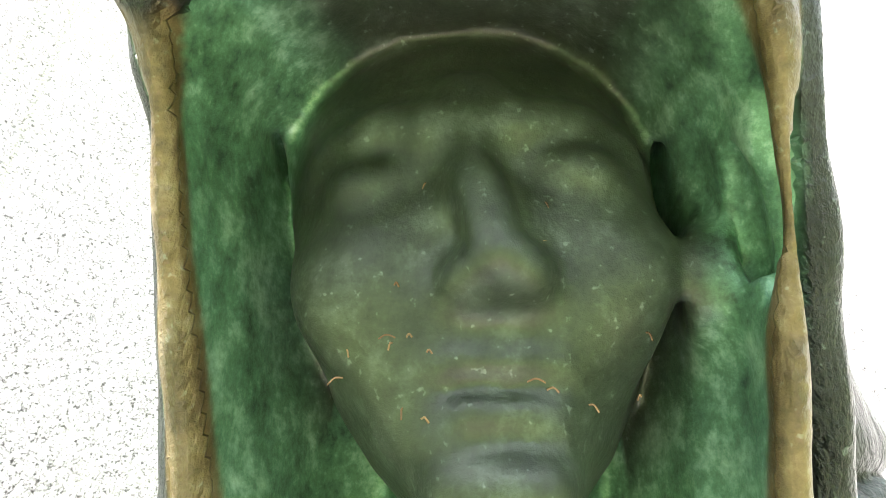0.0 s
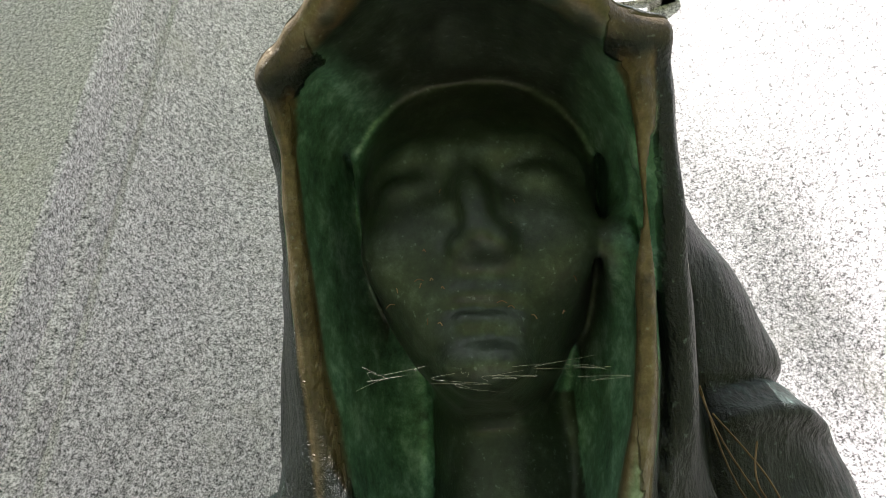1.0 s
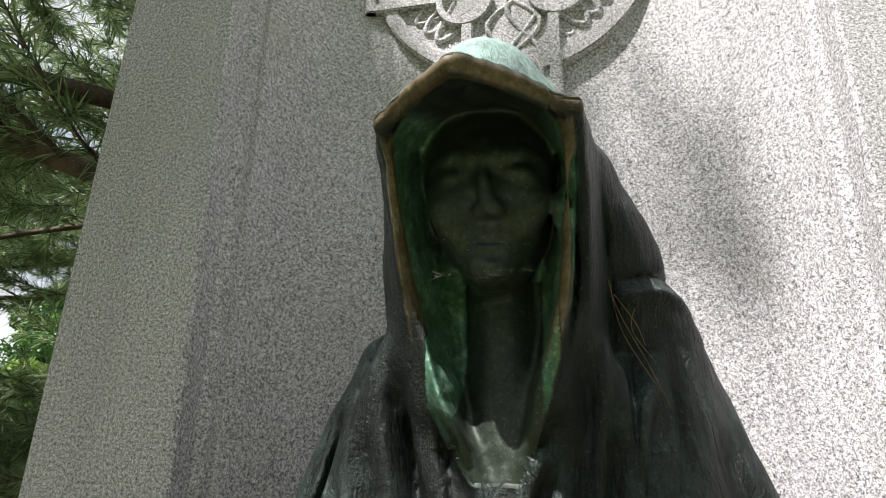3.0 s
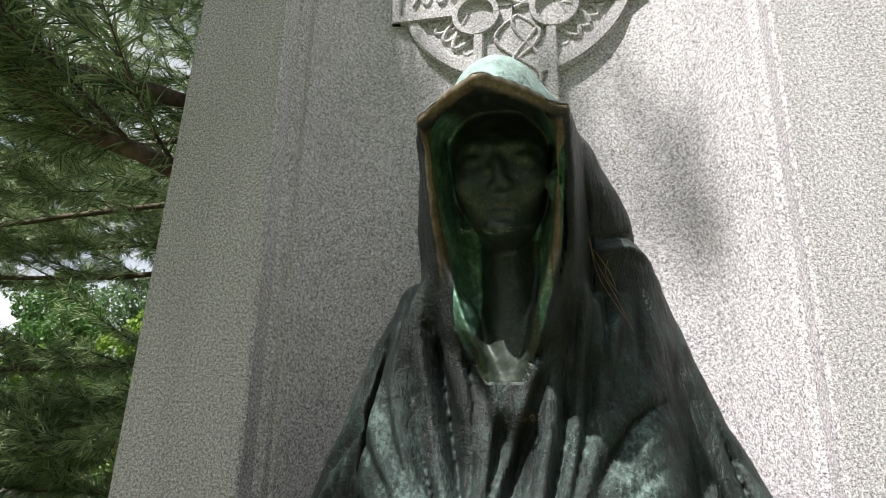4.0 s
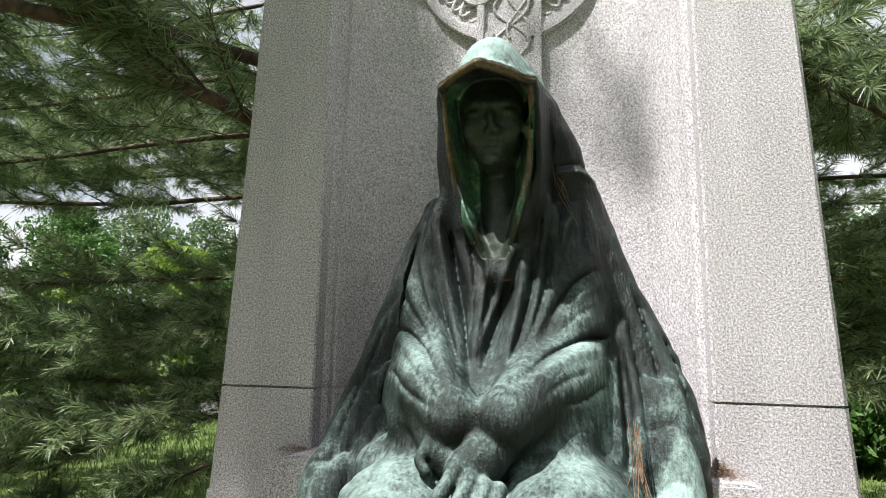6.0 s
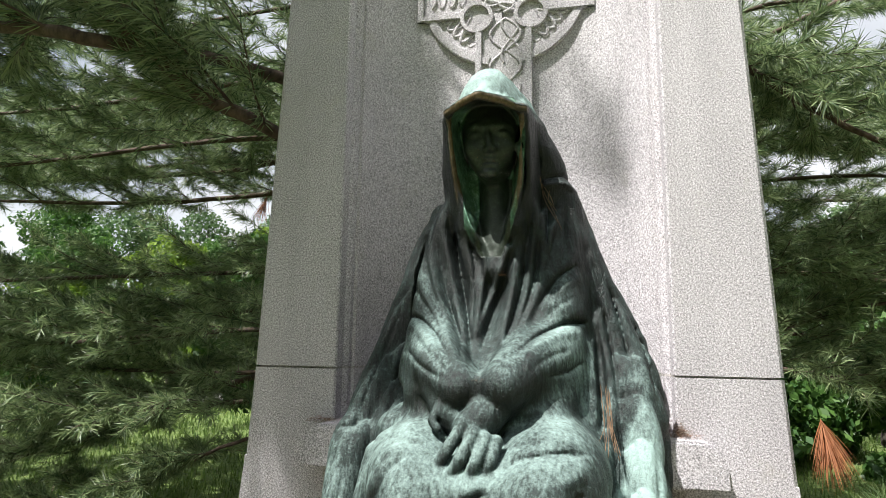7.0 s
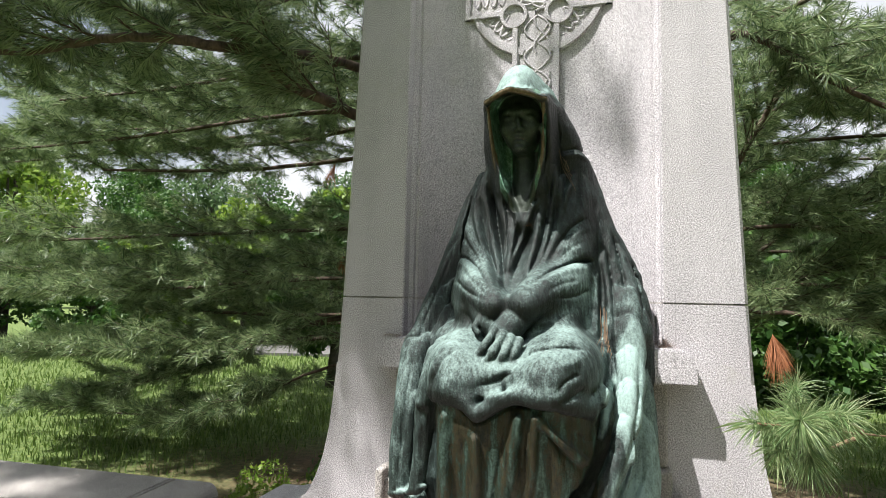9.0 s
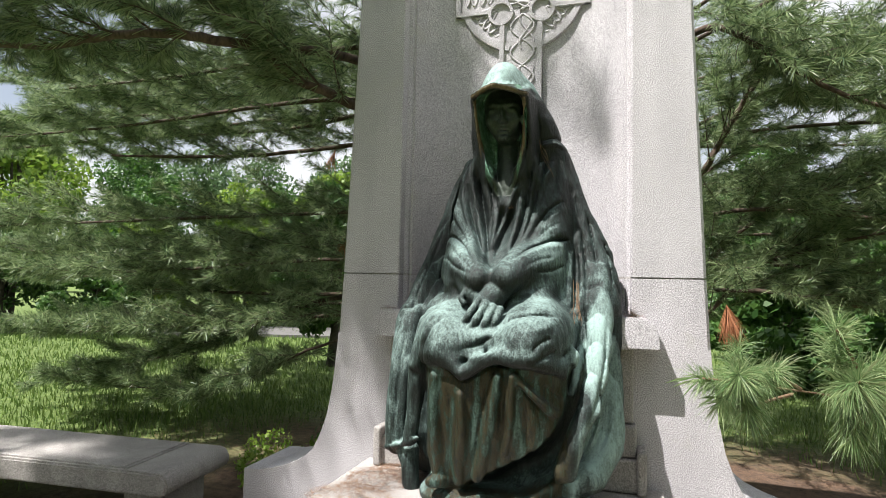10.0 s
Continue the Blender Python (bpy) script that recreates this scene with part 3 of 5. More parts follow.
        s.blob((0.007 + sx * 0.041, -0.236, 2.236), (0.017, 0.011, 0.0085), 0.010)
        s.blob((0.010 + sx * 0.052, -0.214, 2.196), (0.026, 0.022, 0.026), 0.03)
    for pts, w, h in (([(-0.014, -0.25, 2.1535), (0.004, -0.25, 2.155), (0.015, -0.25, 2.154), (0.026, -0.25, 2.155), (0.044, -0.25, 2.1535)], 0.005, 0.0035), ([(-0.010, -0.25, 2.140), (0.015, -0.25, 2.138), (0.040, -0.25, 2.140)], 0.006, 0.004),
                      ([(-0.018, -0.25, 2.147), (0.004, -0.25, 2.1475), (0.026, -0.25, 2.1475), (0.048, -0.25, 2.147)], 0.0036, -0.0050), ([(-0.004, -0.25, 2.128), (0.015, -0.25, 2.127), (0.034, -0.25, 2.128)], 0.008, -0.0035)):
        s.fold(pts, w, h)
    for sx, e in ((-1, 0.0), (1, -0.001)):
        s.tube([(0.004 + sx * 0.100, -0.19, 2.30), (0.006 + sx * (0.091 + e), -0.19, 2.23), (0.009 + sx * (0.073 + e), -0.20, 2.165), (0.010 + sx * 0.045, -0.21, 2.115)], (0.003, 0.004, 0.004, 0.003), 0.005, True, (1, 5, 1))
    s.blob((0.013, -0.226, 2.112), (0.022, 0.018, 0.013), 0.02)
    # veil edges run on into the chest
    for pts in ([(-0.104, -0.125, 2.06), (-0.163, -0.141, 1.961), (-0.122, -0.152, 1.776), (-0.061, -0.240, 1.607)], [(0.112, -0.135, 2.06), (0.155, -0.140, 1.954), (0.130, -0.148, 1.777), (0.083, -0.240, 1.612)], [(-0.070, -0.150, 1.97), (-0.077, -0.156, 1.900), (-0.035, -0.176, 1.761), (-0.037, -0.237, 1.620)], [(0.072, -0.165, 1.97), (0.094, -0.150, 1.884), (0.075, -0.173, 1.736), (0.038, -0.253, 1.611)]):
        s.tube([pts[0]] + [(x, y + 0.012, z) for x, y, z in pts[1:]], (0.020, 0.026, 0.026, 0.016), 0.025)
    s.tube([(0.01, -0.10, 2.14), (0.015, -0.105, 1.98), (0.02, -0.13, 1.82)], (0.045, 0.046, 0.05), 0.02)
    # upper arms and forearms in wide sleeves, crossing on the lap
    s.tube([(-0.165, -0.060, 2.010), (-0.185, -0.100, 1.813), (-0.176, -0.150, 1.622)], (0.046, 0.074, 0.085), 0.03)
    s.tube([(-0.173, -0.170, 1.599), (-0.117, -0.300, 1.528), (-0.048, -0.390, 1.475)], (0.088, 0.084, 0.064), 0.03)
    s.tube([(-0.209, -0.220, 1.519), (-0.169, -0.270, 1.443), (-0.101, -0.300, 1.391)], (0.055, 0.060, 0.06), 0.04)
    s.tube([(-0.234, -0.200, 1.553), (-0.243, -0.230, 1.498)], (0.034, 0.016), 0.02)
    s.tube([(-0.242, -0.240, 1.493), (-0.168, -0.330, 1.461), (-0.115, -0.380, 1.466), (-0.020, -0.410, 1.477)], (0.009, 0.013, 0.013, 0.010), 0.014)
    s.tube([(0.226, -0.020, 2.044), (0.201, -0.060, 1.864), (0.201, -0.110, 1.689)], (0.050, 0.074, 0.085), 0.03)
    s.tube([(0.192, -0.150, 1.577), (0.130, -0.280, 1.532), (0.068, -0.400, 1.481)], (0.094, 0.090, 0.066), 0.03)
    s.tube([(0.222, -0.160, 1.509), (0.181, -0.220, 1.446), (0.095, -0.290, 1.408)], (0.060, 0.062, 0.06), 0.04)
    s.tube([(0.180, -0.220, 1.500), (0.249, -0.180, 1.480), (0.289, -0.140, 1.473)], (0.022, 0.015, 0.005), 0.008)
    s.tube([(0.084, -0.370, 1.475), (0.126, -0.340, 1.452), (0.159, -0.290, 1.436)], (0.012, 0.011, 0.004), 0.006)
    s.tube([(0.086, -0.380, 1.475), (0.157, -0.310, 1.484), (0.239, -0.200, 1.472)], (0.011, 0.013, 0.010), 0.010)
    # lap: thighs under heavy cloth
    s.tube([(0.20, -0.08, 1.22), (0.190, -0.360, 1.258), (0.165, -0.490, 1.214)], (0.15, 0.150, 0.120), 0.04)
    s.tube([(-0.10, -0.08, 1.22), (-0.157, -0.380, 1.253), (-0.146, -0.490, 1.194)], (0.14, 0.135, 0.105), 0.04)
    s.blob((-0.008, -0.420, 1.224), (0.14, 0.15, 0.10), 0.05)
    s.tube([(-0.233, -0.240, 1.322), (-0.019, -0.270, 1.339), (0.201, -0.180, 1.343)], (0.09, 0.10, 0.09), 0.04)
    s.tube([(0.269, -0.200, 1.346), (0.199, -0.260, 1.375), (0.119, -0.360, 1.364), (0.053, -0.440, 1.312)], (0.020, 0.030, 0.026, 0.016), 0.016)
    s.tube([(0.260, -0.270, 1.270), (0.309, -0.360, 1.189), (0.282, -0.460, 1.144), (0.220, -0.560, 1.143)], (0.022, 0.028, 0.020, 0.012), 0.018)
    s.tube([(-0.184, -0.340, 1.353), (-0.254, -0.380, 1.316), (-0.278, -0.430, 1.223), (-0.305, -0.440, 1.116)], (0.022, 0.028, 0.028, 0.026), 0.025)
    # skirt under the knees, its hem drawn up to one side
    s.column((0.62, 0.68, 0.76, 0.86, 0.96, 1.06, 1.14, 1.18), (-0.226, -0.248, -0.261, -0.256, -0.255, -0.258, -0.259, -0.259), (0.313, 0.313, 0.312, 0.311, 0.311, 0.316, 0.320, 0.320), (-0.47, -0.50, -0.525, -0.545, -0.560, -0.572, -0.570, -0.50), [-0.10] * 8, 0.025, False, 3.2)
    s.tube([(0.389, -0.450, 0.953), (0.289, -0.500, 0.802), (0.126, -0.540, 0.697), (-0.032, -0.560, 0.615)], (0.075, 0.075, 0.075, 0.07), 0.02, True, (1, 3.0, 1))
    # cloth drawn over the knees, its edge scalloped
    s.tube([(x, y + 0.010, z + 0.030) for x, y, z in HEM], [0.028] * len(HEM), 0.03)
    s.tube([(x, y, z + 0.008) for x, y, z in HEM], [0.009] * len(HEM), 0.02)
    for pts, r in (([(0.074, -0.580, 1.109), (0.042, -0.560, 0.929), (-0.010, -0.520, 0.711)], (0.016, 0.022, 0.022)), ([(-0.186, -0.550, 1.087), (-0.189, -0.530, 0.902), (-0.183, -0.480, 0.689)], (0.020, 0.024, 0.024)), ([(-0.071, -0.570, 1.028), (-0.073, -0.550, 0.873), (-0.090, -0.500, 0.684)], (0.012, 0.020, 0.022)),
                   ([(0.130, -0.590, 1.114), (0.122, -0.570, 0.959), (0.103, -0.540, 0.824)], (0.012, 0.013, 0.010)), ([(0.143, -0.580, 1.113), (0.217, -0.560, 1.032), (0.301, -0.480, 0.960)], (0.012, 0.016, 0.014)), ([(0.300, -0.420, 1.052), (0.283, -0.450, 0.959), (0.222, -0.480, 0.863)], (0.018, 0.016, 0.012))):
        s.tube(pts, r, 0.020)
    # a foot under the hem
    s.tube([(-0.122, -0.400, 0.659), (-0.173, -0.490, 0.671), (-0.204, -0.510, 0.667)], (0.034, 0.030, 0.022), 0.01)
    # cloak falling at one side: long folds and a turned corner
    s.tube([(-0.165, -0.02, 2.05), (-0.246, -0.030, 1.935), (-0.323, -0.070, 1.654), (-0.387, -0.140, 1.433), (-0.418, -0.200, 1.275)], (0.008, 0.020, 0.032, 0.040, 0.050), 0.03)
    s.tube([(-0.416, -0.200, 1.301), (-0.417, -0.270, 1.101), (-0.426, -0.290, 0.902), (-0.430, -0.290, 0.747)], (0.055, 0.062, 0.062, 0.055), 0.04)
    s.tube([(-0.288, -0.340, 1.283), (-0.302, -0.400, 1.124), (-0.316, -0.410, 0.934), (-0.332, -0.400, 0.799)], (0.036, 0.040, 0.034, 0.030), 0.025)
    s.tube([(-0.478, -0.310, 0.725), (-0.378, -0.390, 0.768), (-0.298, -0.430, 0.809)], (0.007, 0.012, 0.010), 0.012)
    s.tube([(-0.369, -0.330, 0.732), (-0.358, -0.340, 0.651), (-0.346, -0.340, 0.576)], (0.046, 0.044, 0.034), 0.012)
    s.tube([(-0.433, -0.380, 0.702), (-0.405, -0.380, 0.658), (-0.407, -0.360, 0.604)], (0.020, 0.022, 0.02), 0.01, True, (1, 3, 1))
    # cloak falling at the other side: one broad pale fold and darker ones behind
    s.tube([(0.270, 0.02, 2.07), (0.306, 0.000, 1.924), (0.386, -0.030, 1.682), (0.448, -0.080, 1.502), (0.462, -0.120, 1.379)], (0.008, 0.018, 0.030, 0.040, 0.045), 0.03)
    s.tube([(0.430, -0.100, 1.526), (0.437, -0.200, 1.333), (0.430, -0.300, 1.155), (0.404, -0.380, 1.009), (0.352, -0.430, 0.874), (0.316, -0.440, 0.745)], (0.042, 0.050, 0.048, 0.040, 0.038, 0.044), 0.025)
    s.tube([(0.483, -0.080, 1.328), (0.476, -0.150, 1.139), (0.486, -0.200, 0.959), (0.470, -0.240, 0.805), (0.404, -0.300, 0.691)], (0.036, 0.036, 0.044, 0.058, 0.060), 0.03)
    s.tube([(0.394, -0.320, 0.696), (0.320, -0.360, 0.649)], (0.06, 0.045), 0.03)
    s.tube([(0.350, -0.130, 1.425), (0.356, -0.240, 1.237), (0.347, -0.330, 1.108), (0.333, -0.370, 1.024)], (0.014, 0.018, 0.018, 0.012), 0.012)
    # deep gaps between sleeve, lap and cloak
    for pts, r in (([(0.309, -0.140, 1.977), (0.315, -0.160, 1.722), (0.331, -0.220, 1.522), (0.331, -0.260, 1.367)], (0.006, 0.016, 0.022, 0.016)), ([(-0.215, -0.140, 1.937), (-0.252, -0.160, 1.727), (-0.278, -0.200, 1.553), (-0.302, -0.280, 1.397)], (0.005, 0.014, 0.022, 0.016)),
                   ([(-0.235, -0.520, 1.124), (-0.257, -0.500, 0.934), (-0.273, -0.470, 0.767), (-0.277, -0.450, 0.633)], (0.006, 0.011, 0.014, 0.018)), ([(0.338, -0.440, 1.145), (0.326, -0.480, 1.000), (0.289, -0.500, 0.875)], (0.008, 0.016, 0.020)), ([(0.378, -0.280, 1.334), (0.390, -0.380, 1.162), (0.377, -0.440, 1.040)], (0.005, 0.007, 0.005))):
        s.tube(pts, r, 0.010, True, (1, 4.5, 1))
    # ridges and creases of the cloth: line, width, height
    for pts, w, h in (
            # edges of the veil running together down the chest
            ([(-0.092, -0.167, 2.076), (-0.052, -0.167, 1.953), (-0.006, -0.169, 1.842), (-0.019, -0.189, 1.721), (-0.032, -0.247, 1.609), (-0.010, -0.349, 1.505)], 0.011, 0.013), ([(-0.157, -0.146, 2.004), (-0.135, -0.142, 1.888), (-0.098, -0.169, 1.721), (-0.059, -0.250, 1.596), (-0.012, -0.358, 1.495)], 0.012, 0.012),
            ([(-0.188, -0.136, 1.977), (-0.190, -0.127, 1.862), (-0.152, -0.153, 1.734), (-0.088, -0.233, 1.606), (-0.018, -0.356, 1.495)], 0.013, 0.013), ([(0.091, -0.155, 1.925), (0.052, -0.160, 1.863), (0.024, -0.177, 1.774), (-0.009, -0.218, 1.670), (-0.024, -0.269, 1.586)], 0.011, 0.016),
            ([(0.088, -0.154, 1.911), (0.081, -0.155, 1.803), (0.064, -0.193, 1.697), (0.053, -0.259, 1.600), (0.026, -0.334, 1.532)], 0.013, 0.017), ([(0.157, -0.150, 2.078), (0.137, -0.142, 1.926), (0.124, -0.150, 1.777), (0.094, -0.212, 1.647), (0.038, -0.352, 1.513)], 0.013, 0.014),
            ([(0.231, -0.128, 2.053), (0.188, -0.129, 1.928), (0.159, -0.141, 1.778), (0.120, -0.191, 1.672), (0.061, -0.308, 1.547)], 0.014, 0.015), ([(-0.234, -0.115, 1.835), (-0.206, -0.138, 1.748), (-0.134, -0.193, 1.654), (-0.042, -0.321, 1.522)], 0.012, 0.009),
            ([(0.048, -0.166, 1.795), (0.016, -0.214, 1.683), (-0.007, -0.264, 1.598), (-0.007, -0.321, 1.534)], 0.009, -0.026), ([(0.155, -0.141, 1.968), (0.143, -0.138, 1.804), (0.108, -0.195, 1.672), (0.055, -0.300, 1.557)], 0.008, -0.018), ([(0.114, -0.146, 1.899), (0.103, -0.156, 1.776), (0.077, -0.210, 1.659), (0.043, -0.303, 1.557)], 0.006, -0.016),
            ([(-0.122, -0.152, 1.972), (-0.099, -0.145, 1.831), (-0.068, -0.190, 1.694), (-0.037, -0.275, 1.575), (-0.008, -0.359, 1.496)], 0.006, -0.016), ([(-0.167, -0.138, 1.933), (-0.149, -0.139, 1.804), (-0.109, -0.186, 1.681), (-0.049, -0.281, 1.563), (-0.015, -0.357, 1.495)], 0.005, -0.012), ([(-0.077, -0.162, 1.969), (-0.043, -0.159, 1.830), (-0.044, -0.195, 1.695), (-0.044, -0.254, 1.597)], 0.005, -0.013),
            ([(-0.005, -0.171, 1.815), (-0.008, -0.192, 1.721), (-0.025, -0.233, 1.633)], 0.004, -0.010), ([(-0.206, -0.123, 1.863), (-0.177, -0.142, 1.762), (-0.111, -0.205, 1.642)], 0.004, -0.009), ([(0.208, -0.126, 1.956), (0.179, -0.123, 1.833), (0.152, -0.152, 1.737)], 0.004, -0.008),
            # creases of the sleeves
            ([(0.301, -0.149, 1.661), (0.226, -0.172, 1.655), (0.151, -0.216, 1.617), (0.083, -0.296, 1.552)], 0.007, -0.026), ([(0.292, -0.168, 1.629), (0.224, -0.187, 1.628), (0.157, -0.234, 1.595), (0.101, -0.296, 1.547)], 0.014, 0.006), ([(0.273, -0.099, 1.842), (0.212, -0.122, 1.799), (0.171, -0.146, 1.738), (0.143, -0.181, 1.679)], 0.007, -0.020), ([(0.291, -0.099, 1.808), (0.224, -0.127, 1.763), (0.177, -0.161, 1.699)], 0.013, 0.005),
            ([(0.262, -0.122, 1.740), (0.209, -0.149, 1.706), (0.151, -0.196, 1.648)], 0.004, -0.006), ([(-0.253, -0.153, 1.676), (-0.205, -0.169, 1.666), (-0.135, -0.212, 1.616), (-0.064, -0.300, 1.535)], 0.006, -0.022), ([(-0.252, -0.166, 1.649), (-0.196, -0.187, 1.635), (-0.125, -0.240, 1.583)], 0.012, 0.005), ([(-0.248, -0.123, 1.777), (-0.186, -0.155, 1.707), (-0.112, -0.227, 1.605)], 0.005, -0.008),
            ([(0.286, -0.200, 1.546), (0.232, -0.250, 1.515), (0.158, -0.320, 1.508)], 0.006, -0.013), ([(0.250, -0.200, 1.583), (0.187, -0.280, 1.562), (0.117, -0.360, 1.515)], 0.004, -0.006), ([(-0.243, -0.200, 1.579), (-0.155, -0.300, 1.525), (-0.058, -0.380, 1.493)], 0.005, -0.010), ([(-0.211, -0.200, 1.618), (-0.117, -0.300, 1.551), (-0.034, -0.380, 1.494)], 0.004, -0.007),
            # veil behind the rim and over the shoulder
            ([(0.125, -0.200, 2.357), (0.138, -0.160, 2.213), (0.134, -0.120, 2.066), (0.110, -0.120, 1.910)], 0.010, 0.009), ([(0.114, -0.220, 2.248), (0.118, -0.170, 2.107), (0.089, -0.150, 1.957)], 0.005, -0.012), ([(0.154, -0.150, 2.266), (0.165, -0.100, 2.095), (0.152, -0.100, 1.886)], 0.007, -0.013),
            ([(0.157, -0.100, 2.090), (0.230, -0.060, 2.107), (0.287, -0.030, 2.084)], 0.010, 0.010), ([(0.157, -0.100, 2.117), (0.230, -0.060, 2.136), (0.276, -0.030, 2.117)], 0.006, -0.010), ([(0.183, -0.100, 2.055), (0.178, -0.100, 1.885), (0.151, -0.120, 1.753)], 0.005, -0.010), ([(0.235, -0.100, 2.014), (0.236, -0.100, 1.884), (0.197, -0.120, 1.766)], 0.006, -0.008),
            ([(-0.162, -0.080, 2.111), (-0.188, -0.080, 1.980), (-0.197, -0.100, 1.868)], 0.006, -0.010),
            # long folds of the cloak on both sides
            ([(0.361, -0.080, 1.806), (0.405, -0.100, 1.626), (0.427, -0.140, 1.476)], 0.006, -0.016), ([(0.345, -0.100, 1.728), (0.369, -0.140, 1.549), (0.378, -0.200, 1.378)], 0.006, -0.014), ([(0.427, -0.060, 1.705), (0.477, -0.080, 1.528), (0.488, -0.100, 1.379)], 0.004, -0.010),
            ([(0.406, -0.200, 1.427), (0.407, -0.300, 1.245), (0.395, -0.380, 1.096)], 0.004, -0.008), ([(0.464, -0.200, 1.334), (0.460, -0.280, 1.154), (0.433, -0.360, 1.008), (0.388, -0.420, 0.886)], 0.006, -0.016), ([(0.448, -0.300, 1.020), (0.437, -0.340, 0.894), (0.377, -0.400, 0.751)], 0.008, 0.012), ([(0.474, -0.260, 1.015), (0.467, -0.300, 0.865), (0.417, -0.360, 0.744)], 0.005, -0.012),
            ([(-0.290, -0.080, 1.735), (-0.345, -0.120, 1.569), (-0.397, -0.180, 1.380), (-0.411, -0.250, 1.201)], 0.005, -0.011), ([(-0.349, -0.280, 1.333), (-0.361, -0.340, 1.162), (-0.369, -0.360, 0.969), (-0.375, -0.360, 0.799)], 0.006, -0.018), ([(-0.407, -0.280, 1.255), (-0.417, -0.340, 1.085), (-0.424, -0.350, 0.914), (-0.431, -0.350, 0.779)], 0.005, -0.014), ([(-0.331, -0.400, 1.074), (-0.343, -0.400, 0.930), (-0.378, -0.380, 0.792)], 0.004, -0.010),
            ([(-0.379, -0.250, 1.343), (-0.453, -0.200, 1.339), (-0.479, -0.200, 1.259)], 0.006, -0.010),
            # cloth over the lap
            ([(0.293, -0.300, 1.332), (0.203, -0.380, 1.342), (0.116, -0.470, 1.325), (0.060, -0.550, 1.282)], 0.012, -0.018), ([(0.270, -0.360, 1.261), (0.232, -0.500, 1.243), (0.190, -0.580, 1.191)], 0.010, -0.013), ([(0.279, -0.340, 1.311), (0.236, -0.450, 1.293), (0.171, -0.530, 1.285)], 0.017, 0.008), ([(0.288, -0.380, 1.219), (0.243, -0.500, 1.185), (0.191, -0.580, 1.158)], 0.014, -0.014),
            ([(0.048, -0.550, 1.257), (-0.007, -0.570, 1.222), (-0.078, -0.580, 1.202)], 0.010, -0.012), ([(0.026, -0.570, 1.196), (-0.015, -0.580, 1.180), (-0.105, -0.580, 1.174)], 0.017, 0.010), ([(-0.001, -0.550, 1.251), (0.022, -0.570, 1.185), (0.034, -0.580, 1.144)], 0.024, -0.011), ([(-0.155, -0.420, 1.322), (-0.200, -0.470, 1.288), (-0.237, -0.500, 1.208), (-0.245, -0.520, 1.119)], 0.010, -0.014),
            ([(-0.118, -0.420, 1.339), (-0.192, -0.380, 1.354), (-0.274, -0.360, 1.334)], 0.009, -0.009), ([(-0.202, -0.500, 1.255), (-0.222, -0.520, 1.177)], 0.007, -0.007),
            # skirt
            ([(0.039, -0.600, 1.109), (0.003, -0.580, 0.930), (-0.035, -0.540, 0.725)], 0.006, -0.015), ([(-0.125, -0.580, 1.048), (-0.123, -0.560, 0.871), (-0.130, -0.500, 0.691)], 0.007, -0.014), ([(0.099, -0.600, 1.113), (0.085, -0.580, 0.937), (0.064, -0.550, 0.781)], 0.005, -0.012), ([(0.171, -0.580, 1.049), (0.179, -0.550, 0.918), (0.153, -0.520, 0.824)], 0.006, -0.010),
            ([(-0.019, -0.600, 1.069), (-0.035, -0.570, 0.903), (-0.058, -0.520, 0.716)], 0.004, -0.009), ([(0.244, -0.500, 1.083), (0.284, -0.470, 1.038), (0.313, -0.440, 1.024)], 0.006, -0.012), ([(0.149, -0.580, 1.089), (0.220, -0.550, 1.001), (0.278, -0.500, 0.937)], 0.005, -0.013)):
        s.fold(pts, w, h)
    s.fold([(x, y, z - 0.006) for x, y, z in HEM], 0.008, -0.015)
    # finer hanging folds
    s.wave((-0.56, -0.50, 0.66), (-0.20, 0.10, 1.80), lambda x, y, z: np.arctan2(y + 0.02, x + 0.12) * 19 - 2.2 * z + np.sin(5 * z), 0.010, 0.08, 0.6)
    s.wave((0.33, -0.50, 0.64), (0.60, 0.10, 1.80), lambda x, y, z: np.arctan2(y + 0.05, 0.16 + x) * 24 + 3 * z + np.sin(5 * z), 0.010, 0.06, 0.6)
    s.wave((-0.26, -0.70, 0.64), (0.40, -0.40, 1.06), lambda x, y, z: (x + 0.12 * z) * 48 + 1.1 * np.sin(6 * z), 0.006, 0.06)
    # crossed palms and fingers
    s.tube([(-0.123, -0.350, 1.478), (-0.077, -0.400, 1.422), (-0.044, -0.420, 1.386)], (0.042, 0.046, 0.036), 0.012, False, (1, 0.8, 1))
    s.tube([(0.084, -0.370, 1.475), (0.024, -0.430, 1.411), (-0.012, -0.455, 1.379)], (0.044, 0.052, 0.046), 0.010, False, (1, 0.75, 1))
    for pts in ([(-0.022, -0.475, 1.395), (-0.063, -0.510, 1.329), (-0.099, -0.510, 1.276)], [(0.004, -0.485, 1.378), (-0.022, -0.525, 1.321), (-0.057, -0.520, 1.268)], [(0.032, -0.485, 1.365), (0.014, -0.525, 1.313), (-0.011, -0.520, 1.270)], [(0.057, -0.475, 1.357), (0.049, -0.510, 1.316), (0.031, -0.515, 1.282)]):
        s.tube(pts, (0.0185, 0.0160, 0.0120), 0.005)
    s.tube([(-0.093, -0.420, 1.431), (-0.112, -0.440, 1.398), (-0.094, -0.450, 1.376)], (0.015, 0.013, 0.010), 0.008)
    # low bronze base
    s.column((0.572, 0.600, 0.625, 0.640), (-0.30, -0.30, -0.28, -0.25), (0.40, 0.40, 0.38, 0.34), (-0.52, -0.52, -0.50, -0.47), [0.0] * 4, 0.012, False, 3.5)
